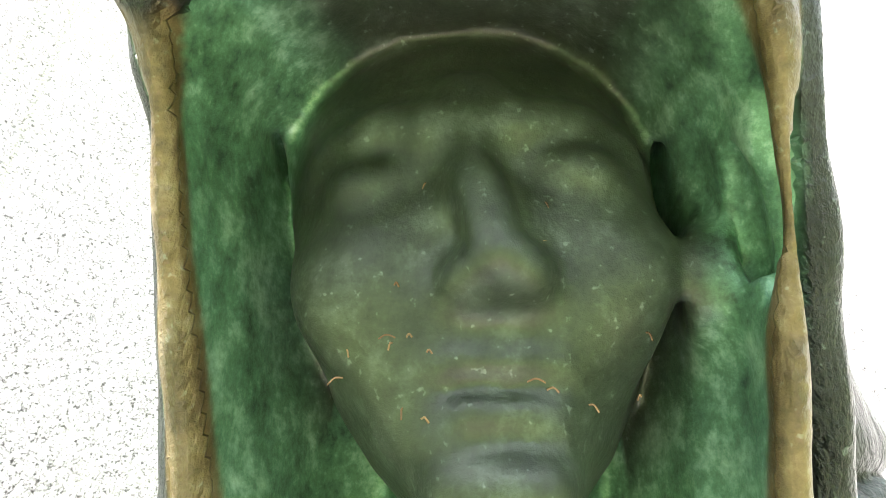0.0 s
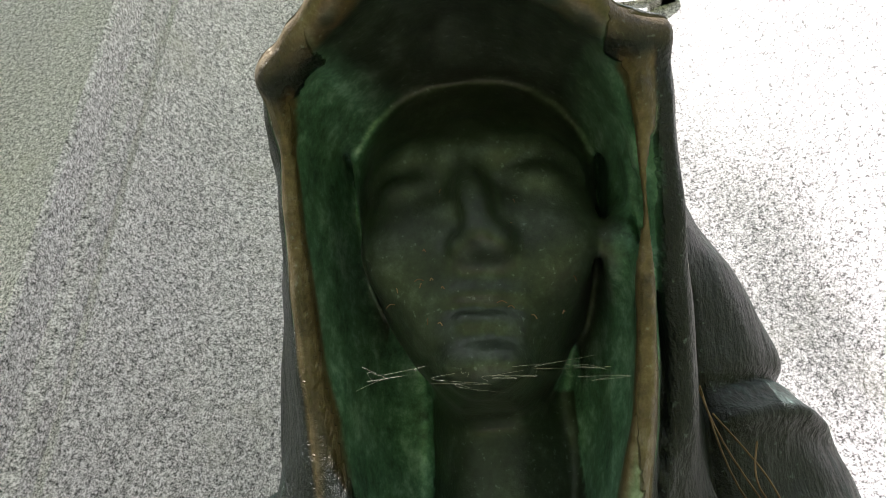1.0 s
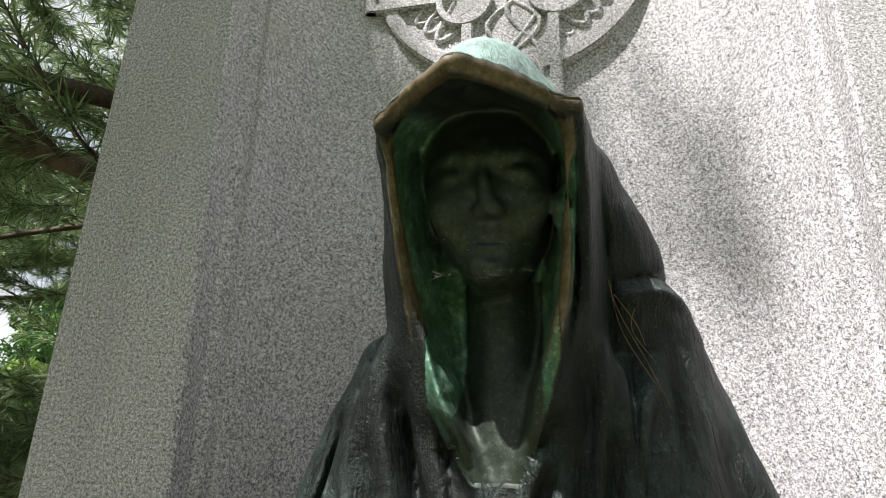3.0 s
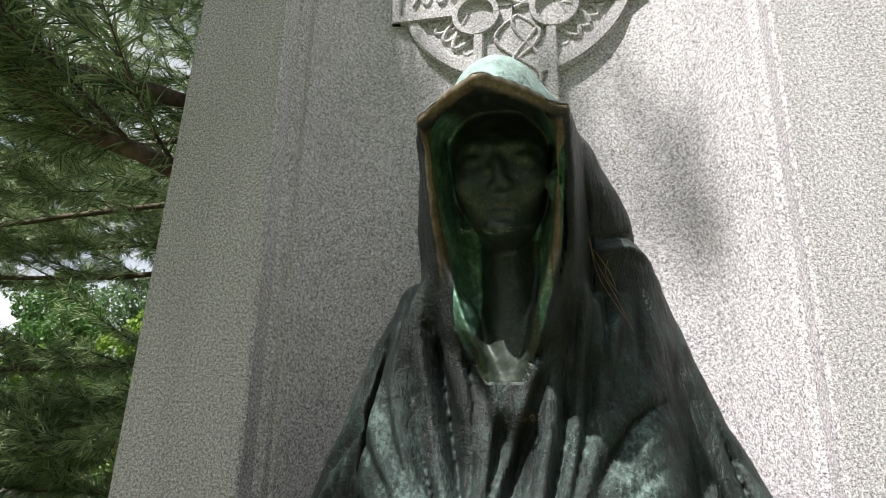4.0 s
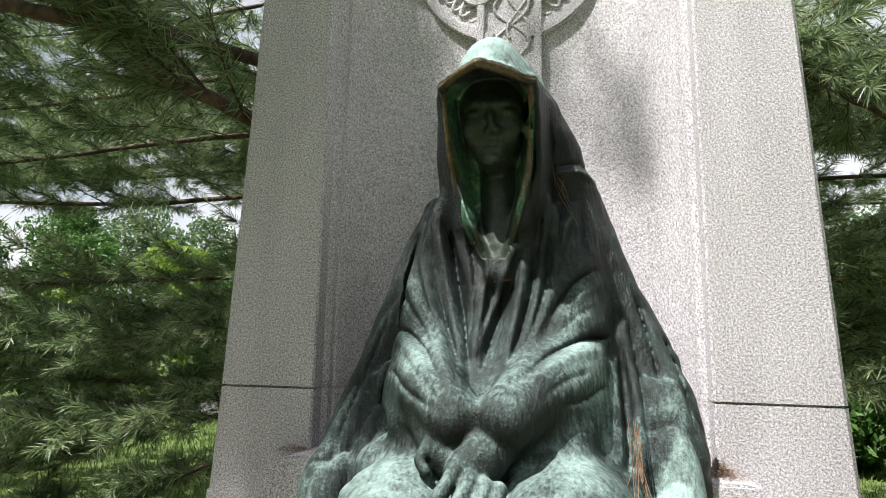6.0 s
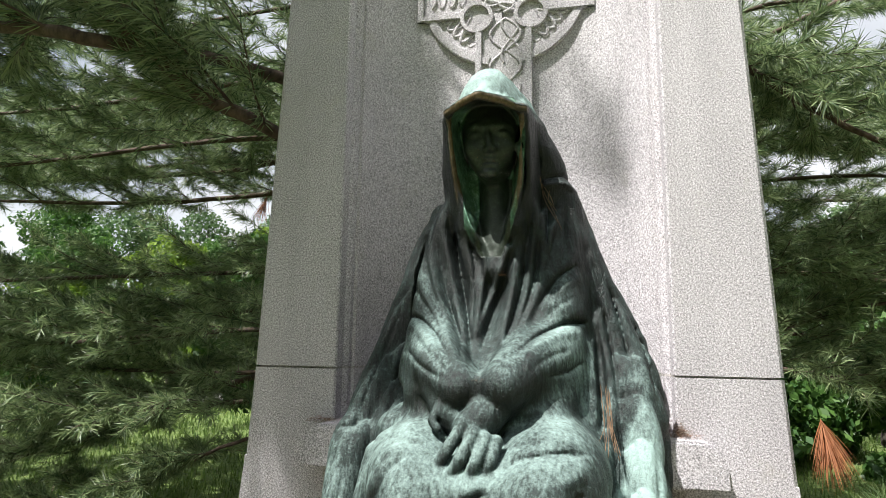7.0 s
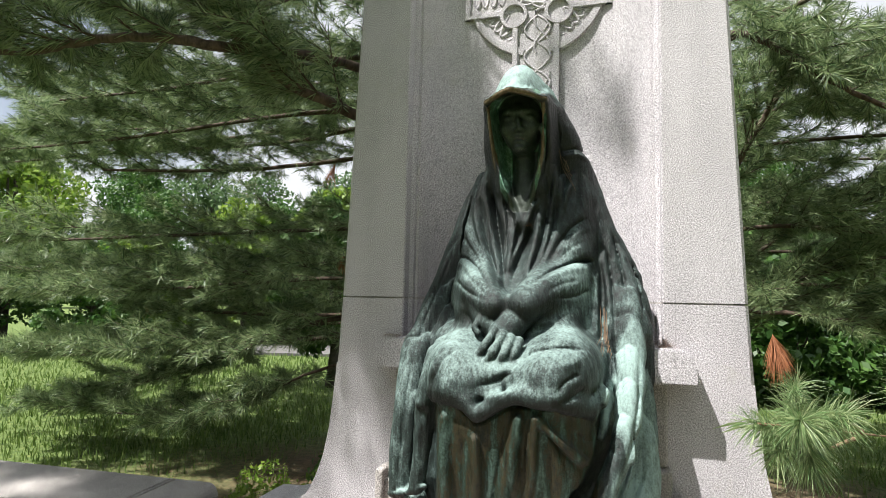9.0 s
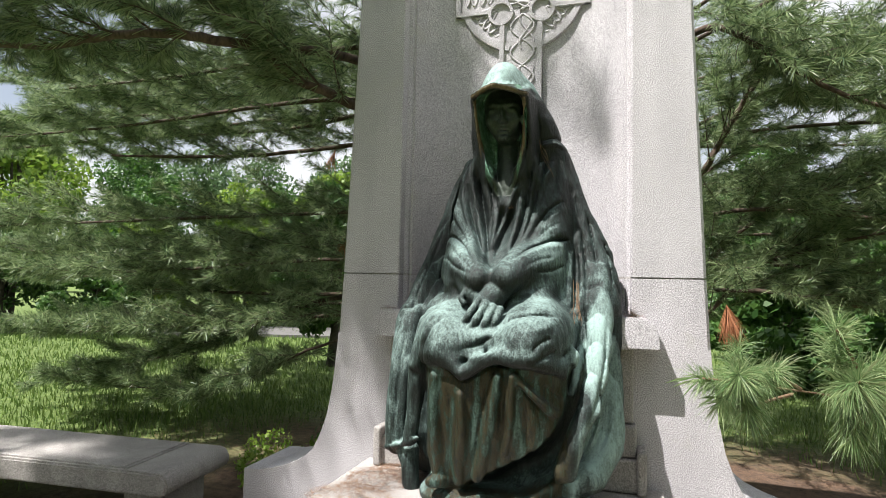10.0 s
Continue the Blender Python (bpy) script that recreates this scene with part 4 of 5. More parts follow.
    s.ripple(0.0010, ((31, 37, 23), (67, 59, 41), (115, 97, 71)))


def statue():
    low = Solid((-0.58, -0.72, 0.56), (0.60, 0.16, 1.905), 0.0052)
    top = Solid((-0.34, -0.425, 1.898), (0.40, 0.14, 2.47), 0.0036)
    allv, allq, off = [], [], 0
    for s in (low, top):
        figure(s)
        v, q = s.surface()
        allv.append(v)
        allq.append(q + off)
        off += len(v)
    v, q = np.concatenate(allv), np.concatenate(allq)
    me = bpy.data.meshes.new("statue")
    me.vertices.add(len(v))
    me.vertices.foreach_set("co", v.astype(np.float32).ravel())
    me.loops.add(q.size)
    me.loops.foreach_set("vertex_index", q.astype(np.int32).ravel())
    me.polygons.add(len(q))
    me.polygons.foreach_set("loop_start", np.arange(0, q.size, 4, dtype=np.int32))
    me.polygons.foreach_set("loop_total", np.full(len(q), 4, np.int32))
    me.update(calc_edges=True)
    x, y, z = v.T
    step = lambda a, lo, hi: np.clip((a - lo) / (hi - lo), 0, 1)
    uneven = 0.04 * np.sin(23 * x + 5 * z) * np.sin(19 * z + 3 * y) + 0.03 * np.sin(41 * x - 17 * z)
    rough = 0.0006 * np.sin(90 * z) + 0.0004 * np.sin(170 * z + 40 * x)
    q1, q2 = y + uneven, z + uneven
    hx, hy, hz = np.array(HEM).T
    hem = np.interp(x + 0.1 * uneven, hx, hz) + 0.004 * np.sin(74 * x) + 0.003 * np.sin(163 * x + 1)
    # where rain keeps the metal pale: crown, lap, sleeves and the falls of the cloak; sunlight on crown, right sleeve
    # and right fold is painted in too
    wash_sun = 0.27 * step(z + 0.25 * np.clip(-y - 0.2, 0, 1), 2.325, 2.36)
    wash_sun = np.maximum(wash_sun, 0.12 * step(z - hem, -0.01, 0.04) * step(-q2, -1.46, -1.38) * step(-q1, 0.24, 0.36) * step(x, -0.26, -0.20))
    wash_sun = np.maximum(wash_sun, np.where(x < 0.04, 0.11, 0.19) * step(-q2, -1.95, -1.60) * step(q2, 1.38, 1.46) * step(-q1, 0.10, 0.2) * step(np.abs(x - 0.05), 0.06, 0.16))
    # strongest value: the sunlit look of the right fold is in the colour
    wash_sun = np.maximum(wash_sun, 0.30 * step(x + uneven, 0.33, 0.40) * step(-q2, -1.75, -1.30) * step(-y, 0.10, 0.22))
    wash_sun = np.maximum(wash_sun, 0.15 * step(-x - uneven, 0.20, 0.28) * step(-q2, -1.60, -1.25))
    wash_sun = np.maximum(wash_sun, 0.045 * step(-q2, -2.1, -2.0))
    l, r = np.interp(z, RIM_Z, RIM_L) + rough, np.interp(z, RIM_Z, RIM_R) - rough
    ly, ry = np.interp(z, RIM_Z, RIM_LY), np.interp(z, RIM_Z, RIM_RY)
    peak = np.interp(np.abs(x), (0.0, 0.085, 0.108), (2.354, 2.345, 2.315)) - 0.33 * np.clip(-y - 0.25, 0, 1)
    inside = step(x, l - 0.012, l - 0.009) * step(r - x, -0.012, -0.009) * (z < peak) * (y < -0.05) * (y > np.where(x < 0.01, ly, ry) + 0.002 - 0.2 * (np.abs(x - 0.008) < 0.085))
    lining = inside * step(z, 1.90, 1.98)
    rim = np.maximum(step(0.0115 - np.abs(x - l), 0, 0.003) * step(0.010 - np.abs(y - ly), 0, 0.004), step(0.0115 - np.abs(x - r), 0, 0.003) * step(0.010 - np.abs(y - ry), 0, 0.004))
    rim = rim * step(z, 1.96, 2.05) * step(-z, -2.305, -2.295)
    crest = np.interp(np.abs(x), (0.0, 0.060, 0.114), (2.297, 2.293, 2.280)) + rough
    brow = step(0.010 - np.abs(z - crest), 0, 0.003) * step(0.67 * np.abs(x) - y, 0.376, 0.382) * step(z, 2.27, 2.285)
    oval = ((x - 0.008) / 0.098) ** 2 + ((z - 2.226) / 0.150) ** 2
    # second term darkens the neck hollow by colour, for the shade in it
    face_film_neck_shade = np.maximum(step(-oval, -1.05, -0.80) * (y < -0.13) * inside, inside * (np.abs(x - 0.015) < 0.055) * (z < 2.12) * (z > 1.86))
    skirt_film = step(hem - z, 0.0, 0.010) * step(-y, 0.36, 0.42) * step(x, hx[0] - 0.02, hx[0] + 0.01) * step(-x, -0.35, -0.32)
    for key, value in (("rain_and_sun", wash_sun), ("lining", lining), ("rim", np.maximum(rim, brow)), ("face_film_neck_shade", face_film_neck_shade), ("skirt_film", skirt_film)):
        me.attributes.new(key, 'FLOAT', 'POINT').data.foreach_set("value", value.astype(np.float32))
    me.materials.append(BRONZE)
    me.polygons.foreach_set("use_smooth", np.ones(len(q), bool))
    me.update()
    return tagged(new("statue", me), "seated draped bronze statue with a deep hood and green patina", "statue")


statue()


# ---- plants ----
def needle_mesh(tufts, rng, count, length, width, spread, droop=0.15):
    """Thin three-sided needles fanning out of each tuft: place, direction."""
    P = np.repeat(np.array([t[0] for t in tufts]), count, 0)
    D = np.repeat(np.array([t[1] for t in tufts]), count, 0)
    n = len(P)
    R = rng.normal(size=(n, 3))
    R -= (R * D).sum(1, keepdims=True) * D
    R /= np.linalg.norm(R, axis=1, keepdims=True) + 1e-9
    a = spread * np.sqrt(rng.rand(n, 1)) + 0.08
    N = D * np.cos(a) + R * np.sin(a)
    N[:, 2] -= droop * rng.rand(n)
    N /= np.linalg.norm(N, axis=1, keepdims=True)
    L = length * rng.uniform(0.7, 1.1, (n, 1))
    S = np.cross(N, rng.normal(size=(n, 3)))
    S /= np.linalg.norm(S, axis=1, keepdims=True) + 1e-9
    base = P - D * rng.uniform(0, length * 0.5, (n, 1))
    mid = base + N * L * 0.55
    tip = base + N * L
    tip[:, 2] -= droop * 0.3 * L[:, 0]
    v = np.stack([base - S * width / 2, base + S * width / 2, mid + S * width / 2, tip, mid - S * width / 2], 1).reshape(-1, 3)
    f = np.arange(n)[:, None] * 5 + np.array([[0, 1, 2, 3, 4]])
    return v, f


def flat_mesh(name, v, f, mat):
    me = bpy.data.meshes.new(name)
    me.vertices.add(len(v))
    me.vertices.foreach_set("co", v.astype(np.float32).ravel())
    k = f.shape[1]
    me.loops.add(f.size)
    me.loops.foreach_set("vertex_index", f.astype(np.int32).ravel())
    me.polygons.add(len(f))
    me.polygons.foreach_set("loop_start", np.arange(0, f.size, k, dtype=np.int32))
    me.polygons.foreach_set("loop_total", np.full(len(f), k, np.int32))
    me.update(calc_edges=True)
    me.materials.append(mat)
    return me


def unit(v):
    return v / (np.linalg.norm(v) + 1e-9)


def bough(tree, pts, r0, r1, seed, twigs=26, reach=0.7, needles=24, start=0.15, length=0.105, width=0.0042, bare=0.0, lift=0.1, mat=None):
    """A limb with side twigs that end in tufts of needles."""
    rng = np.random.RandomState(seed)
    k = len(pts)
    radii = [r0 + (r1 - r0) * i / (k - 1) for i in range(k)]
    prng = random.Random(seed)
    v, f, line = rod_data(pts, radii, 8, min(r1, 0.006), prng)
    limb = child("limb", mesh_from("limb", v, f, BARK, True), tree)
    line = np.array([tuple(p) for p in line])
    tv, tf, tufts = [], [], []
    for i in range(twigs):
        u = start + (1 - start) * (i + rng.rand() * 0.8) / twigs
        j = min(int(u * (len(line) - 1)), len(line) - 2)
        p = line[j] + (line[j + 1] - line[j]) * rng.rand()
        d = unit(line[j + 1] - line[j])
        side = unit(np.cross(d, (0, 0, 1))) * (1 if i % 2 else -1)
        out = unit(d * rng.uniform(0.35, 0.9) + side * rng.uniform(0.5, 1.0) + np.array((0, 0, rng.uniform(-0.25, 0.35) + lift)))
        ln = reach * rng.uniform(0.5, 1.1) * (1.15 - 0.6 * u)
        q1 = p + out * ln * 0.5 + np.array((0, 0, 0.02))
        q2 = p + out * ln + np.array((0, 0, rng.uniform(-0.05, 0.10) * ln * 2))
        a, b, tl = rod_data([p, q1, q2], [max(r1 * 0.55, 0.004), 0.0035, 0.002], 4)
        tf += [tuple(n + len(tv) for n in face) for face in b]
        tv += a
        tl = np.array([tuple(t) for t in tl])
        for s in range(2, len(tl)):
            if rng.rand() < bare:
                continue
            dd = unit(tl[s] - tl[s - 1])
            tufts.append((tl[s], dd))
            if rng.rand() < 0.85 and s > 3:
                sd = unit(np.cross(dd, (0, 0, 1))) * rng.choice((-1, 1))
                o = unit(dd * 0.7 + sd * rng.uniform(0.4, 1.0) + np.array((0, 0, rng.uniform(-0.2, 0.4))))
                e = tl[s] + o * rng.uniform(0.06, 0.20) * (0.5 + reach)
                a, b, _ = rod_data([tl[s], (tl[s] + e) / 2 + np.array((0, 0, 0.008)), e], [0.0024, 0.002, 0.0015], 3)
                tf += [tuple(n + len(tv) for n in face) for face in b]
                tv += a
                tufts.append((e, o))
                tufts.append(((tl[s] + e) / 2, o))
    child("twig_spray", mesh_from("twig_spray", tv, tf, BARK, True), limb, kind="stuff")
    if tufts:
        v, f = needle_mesh(tufts, rng, needles, length, width, 1.0)
        child("needles", flat_mesh("needles", v, f, mat or NEEDLE), limb, kind="stuff")


def pine_left():
    tree = thing("pine_tree", "white pine with long drooping needled limbs behind the monument", "tree")
    v, f, _ = rod_data([(-0.15, 3.2, -0.1), (-0.1, 3.2, 2.0), (-0.05, 3.25, 5.0), (0, 3.3, 9.0)], [0.24, 0.20, 0.16, 0.10], 14)
    child("trunk", mesh_from("trunk", v, f, BARK, True), tree)
    bough(tree, [(-0.2, 2.6, 2.75), (-1.05, 0.75, 2.90), (-1.55, -0.1, 2.76), (-1.88, -0.2, 2.81), (-2.40, -0.22, 2.83), (-2.66, -0.2, 2.82), (-3.3, -0.2, 2.89)], 0.034, 0.018, 11, 30, 0.8, 15, 0.42)
    bough(tree, [(-0.5, 1.7, 2.40), (-0.88, 0.75, 2.48), (-1.15, 0.32, 2.58), (-1.33, 0.2, 2.65), (-1.46, 0.0, 2.80), (-1.70, -0.1, 3.0), (-2.2, -0.4, 3.5)], 0.036, 0.024, 12, 30, 0.7, 15, 0.3)
    bough(tree, [(-0.6, 2.6, 1.75), (-2.2, 2.0, 1.64), (-3.6, 1.7, 1.52), (-4.9, 1.5, 1.46)], 0.022, 0.008, 21, 50, 0.75, 15, 0.2)
    bough(tree, [(-0.6, 2.6, 1.25), (-2.3, 1.9, 1.12), (-3.6, 1.5, 0.98), (-4.7, 1.3, 0.92)], 0.020, 0.007, 22, 46, 0.7, 15, 0.2)
    bough(tree, [(-0.6, 3.0, 2.25), (-2.4, 2.4, 2.12), (-4.2, 1.9, 2.02), (-5.6, 1.6, 1.95)], 0.024, 0.008, 23, 54, 0.8, 15, 0.2)
    bough(tree, [(-0.5, 3.0, 3.3), (-2.2, 3.0, 3.28), (-2.9, 3.0, 3.19), (-3.8, 3.0, 3.17), (-5.2, 3.0, 3.18)], 0.032, 0.012, 13, 30, 0.75, 15, 0.3)
    bough(tree, [(-0.5, 3.0, 3.0), (-2.0, 2.6, 2.85), (-3.2, 2.3, 2.72), (-4.6, 2.0, 2.72)], 0.03, 0.012, 14, 26, 0.7, 15, 0.25, bare=0.3)
    bough(tree, [(-0.5, 2.9, 1.95), (-1.95, 2.5, 1.84), (-3.4, 2.5, 1.70), (-4.3, 2.5, 1.67), (-5.6, 2.5, 1.67), (-6.8, 2.5, 1.8)], 0.026, 0.01, 15, 58, 0.85, 15, 0.18)
    bough(tree, [(-0.5, 3.0, 2.1), (-2.0, 3.0, 1.95), (-3.6, 3.1, 1.85), (-5.4, 3.2, 1.80), (-7.4, 3.2, 1.85)], 0.026, 0.01, 16, 54, 0.8, 15, 0.2)
    bough(tree, [(-0.5, 2.6, 1.45), (-2.0, 2.2, 1.33), (-3.3, 2.2, 1.32), (-4.4, 2.3, 1.35)], 0.022, 0.009, 17, 30, 0.6, 15, 0.2)
    bough(tree, [(-0.6, 2.7, 1.5), (-2.1, 2.45, 1.30), (-2.8, 2.3, 1.09), (-3.2, 2.3, 0.88), (-3.8, 2.3, 0.70), (-4.4, 2.3, 0.55), (-5.5, 2.3, 0.28)], 0.026, 0.008, 18, 44, 0.75, 15, 0.3)
    bough(tree, [(-0.6, 2.4, 1.35), (-1.86, 1.8, 0.93), (-2.35, 1.8, 0.73), (-2.9, 1.8, 0.47), (-3.9, 1.8, 0.40), (-4.8, 1.8, 0.40)], 0.014, 0.006, 19, 36, 0.5, 15, 0.3)
    bough(tree, [(-0.8, 3.2, 1.2), (-2.6, 3.6, 1.2), (-4.6, 3.6, 0.95), (-7.0, 3.4, 0.85)], 0.022, 0.008, 20, 46, 0.75, 15, 0.15)
    for i, (x0, z, y) in enumerate(((-5.5, 3.7, 3.6), (-6.5, 4.3, 4.4), (-4.5, 4.9, 3.2), (-8.5, 5.2, 5.6), (-7.0, 1.5, 4.8), (-4.0, 3.5, 2.0), (-3.6, 4.0, 1.0), (-6.6, 3.25, 3.2), (-5.0, 3.1, 2.2))):
        bough(tree, [(-0.3, y, z - 0.1), (x0 * 0.45, y, z + 0.1), (x0 * 0.9, y, z), (x0 * 1.25, y - 0.2, z - 0.1)], 0.03, 0.01, 200 + i, 66, 0.95, 15, 0.12, length=0.12, width=0.0052)
    # limbs higher up, above the view, added so that their shade falls on the stone
    for i, (x, y, z) in enumerate(((-2.6, -1.0, 4.3), (-3.4, -0.4, 4.6), (-2.0, -0.75, 3.75), (-2.4, -1.2, 5.0))):
        bough(tree, [(0, 3.2, z + 0.1), (x * 0.5, 3.2 + (y - 3.2) * 0.5, z + 0.25), (x, y, z)], 0.035, 0.012, 30 + i, 34, 0.8, 26, 0.3, length=0.11, width=0.002)
    # three more unseen limbs, set to shade the left pier
    for i, (x, y, z) in enumerate(((-1.35, -0.75, 4.5), (-1.68, -1.02, 4.9), (-1.55, -0.80, 4.2))):
        bough(tree, [(-0.3, 3.2, z + 0.3), (-0.9, 1.2, z + 0.45), (x, y, z)], 0.03, 0.008, 36 + i, 40, 0.42, 22, 0.55, bare=0.25, length=0.11, width=0.003)
    return tree


def pine_right():
    tree = thing("pine_tree", "dense dark white pine with bare inner twigs beside the monument", "tree")
    v, f, _ = rod_data([(0.8, 4.4, -0.1), (0.8, 4.4, 2.0), (0.85, 4.4, 5.0), (0.8, 4.4, 8.0)], [0.18, 0.16, 0.12, 0.07], 12)
    child("trunk", mesh_from("trunk", v, f, BARK, True), tree)
    bough(tree, [(0.2, 2.9, 3.4), (1.0, 1.7, 3.30), (1.25, 1.5, 3.19), (1.52, 1.5, 2.97), (1.9, 1.5, 2.71), (2.5, 1.6, 2.5)], 0.03, 0.012, 41, 34, 0.6, 15, 0.25)
    bough(tree, [(0.6, 3.0, 1.6), (1.09, 2.2, 2.32), (1.25, 2.1, 2.61), (1.44, 2.0, 2.95), (1.7, 1.9, 3.4)], 0.03, 0.015, 42, 30, 0.6, 30, 0.1, bare=0.6)
    bough(tree, [(0.5, 3.2, 0.6), (1.19, 2.6, 1.23), (1.52, 2.5, 1.60), (1.97, 2.5, 1.79), (2.6, 2.4, 1.95)], 0.024, 0.01, 43, 34, 0.6, 15, 0.2, bare=0.55)
    bough(tree, [(0.6, 3.2, 0.9), (1.25, 2.8, 1.7), (1.7, 2.7, 2.1), (2.4, 2.6, 2.4)], 0.022, 0.01, 44, 34, 0.6, 15, 0.2, bare=0.5)
    for i, (x, y, z, dx) in enumerate(((1.2, 3.0, 3.4, 2.6), (1.1, 2.6, 2.9, 2.4), (1.3, 3.2, 2.3, 2.6), (1.0, 2.5, 2.0, 2.2), (1.2, 3.4, 1.6, 2.6), (1.0, 2.3, 1.35, 1.9), (1.6, 2.0, 3.7, 2.0), (1.3, 2.9, 4.2, 2.4), (1.6, 3.4, 2.9, 3.0), (1.8, 3.8, 2.5, 3.2), (2.0, 3.6, 3.5, 3.0), (1.5, 4.6, 3.0, 3.4), (1.6, 4.8, 2.0, 3.4), (1.6, 4.4, 4.0, 3.2), (1.4, 4.2, 1.4, 2.6))):
        bough(tree, [(0.8 if i % 2 else 0.4, 4.0, z), (x + 0.4, y, z + 0.1), (x + dx * 0.6, y - 0.2, z), (x + dx, y - 0.6, z - 0.15)], 0.022, 0.008, 50 + i, 40, 0.75, 15, 0.1)
    return tree


def unseen_pine():
    # out of view, added to throw dappled shade on stone and bench
    tree = thing("pine_tree", "tall unseen pine added so that its high limbs shade the monument", "tree")
    v, f, _ = rod_data([(-7.6, -8.5, -0.1), (-7.6, -8.5, 4), (-7.6, -8.5, 10.0), (-7.6, -8.4, 15.0)], [0.26, 0.22, 0.16, 0.06], 14)
    child("trunk", mesh_from("trunk", v, f, BARK, True), tree)
    # limb ends lie along the sun's direction from the parts to be shaded
    for i, (x, y, z, reach, bare) in enumerate(((-4.0, -3.70, 12.3, 0.42, 0.08), (-4.05, -4.05, 12.3, 0.42, 0.08), (-4.35, -4.42, 12.3, 0.40, 0.2), (-7.4, -4.0, 12.0, 0.9, 0.2), (-8.2, -4.8, 12.2, 0.9, 0.2), (-3.2, -3.8, 12.4, 0.40, 0.88), (-5.6, -4.6, 11.6, 0.8, 0.3), (-6.0, -3.4, 12.8, 0.8, 0.3))):
        bough(tree, [(-7.6, -8.4, z - 0.2), (-7.4, -6.6, z + 0.1), (-6.2, y - 0.2, z + 0.1), (x, y, z)], 0.06, 0.010, 300 + i, 66, reach, 30, 0.3, bare=bare, length=0.13, width=0.003)
    return tree


pine_left()
pine_right()
unseen_pine()


def spray(tufts, twig_lines, seed):
    """A near spray of bright young pine needles."""
    rng = np.random.RandomState(seed)
    t = thing("pine_branch", "bright green pine branch tip with long fanned needles", "branch", "pine branch tips")
    for pts in twig_lines:
        v, f, _ = rod_data(pts, [0.007] + [0.004] * (len(pts) - 1), 6)
        child("twig", mesh_from("twig", v, f, TWIG, True), t)
    for p, d, n, ln in tufts:
        d = unit(np.array(d, float))
        group = [(np.array(p) + d * 0.13 * (k / 5 - 0.8), unit(d + rng.normal(0, 0.12, 3))) for k in range(6)]
        v, f = needle_mesh(group, rng, n // 2, ln, 0.0017, 0.95, 0.5)
        child("needles", flat_mesh("needles", v, f, NEEDLE_NEAR), t, kind="stuff")
    return t


spray([((0.905, -0.55, 1.165), (-0.15, -0.75, 0.35), 210, 0.125), ((0.79, -0.55, 1.15), (-0.7, -0.5, 0.2), 120, 0.10), ((1.02, -0.50, 1.18), (0.5, -0.6, 0.3), 150, 0.12),
       ((0.94, -0.48, 1.05), (0.0, -0.6, -0.5), 170, 0.13), ((0.86, -0.50, 1.07), (-0.4, -0.6, -0.3), 110, 0.11), ((0.93, -0.40, 1.24), (0.1, -0.5, 0.6), 90, 0.10)],
      [[(1.9, 0.9, 0.85), (1.35, 0.1, 1.02), (0.98, -0.42, 1.12), (0.905, -0.56, 1.165)], [(0.98, -0.42, 1.12), (0.79, -0.56, 1.15)], [(1.2, -0.12, 1.07), (1.02, -0.50, 1.18)], [(1.15, -0.2, 1.06), (0.94, -0.48, 1.05)]], 71)
spray([((1.20, -0.70, 1.19), (0.1, -0.7, 0.3), 190, 0.135), ((1.16, -0.66, 1.34), (-0.1, -0.4, 0.9), 120, 0.125), ((1.27, -0.66, 1.10), (0.2, -0.6, -0.4), 160, 0.13), ((1.32, -0.62, 1.24), (0.6, -0.5, 0.4), 120, 0.12), ((1.22, -0.60, 1.02), (-0.1, -0.5, -0.7), 120, 0.12)],
      [[(2.2, 0.6, 0.9), (1.6, -0.2, 1.1), (1.26, -0.60, 1.17), (1.20, -0.72, 1.19)], [(1.26, -0.60, 1.17), (1.16, -0.67, 1.34)], [(1.45, -0.38, 1.14), (1.27, -0.66, 1.10)], [(1.45, -0.38, 1.14), (1.32, -0.62, 1.24)], [(1.45, -0.38, 1.14), (1.22, -0.60, 1.02)]], 72)


def dead_tuft(p, d, ln, n, seed):
    rng = np.random.RandomState(seed)
    d = unit(np.array(d, float))
    v, f = needle_mesh([(np.array(p), d)], rng, n, ln, 0.0018, 0.5, 0.3)
    ob = new("dead_needles", flat_mesh("dead_needles", v, f, NEEDLE_DEAD))
    return tagged(ob, "rust-brown clump of dead pine needles caught on a twig", "needles", "dead needle clumps", "stuff")


dead_tuft((0.955, -0.05, 1.33), (0.12, -0.2, -0.95), 0.13, 260, 81)
dead_tuft((-2.35, 2.6, 2.72), (-0.2, -0.2, -0.9), 0.22, 110, 82)
dead_tuft((-2.1, 2.4, 1.80), (0.1, -0.2, -0.9), 0.22, 90, 83)
dead_tuft((-4.2, 2.3, 1.35), (-0.3, -0.2, -0.9), 0.15, 60, 84)


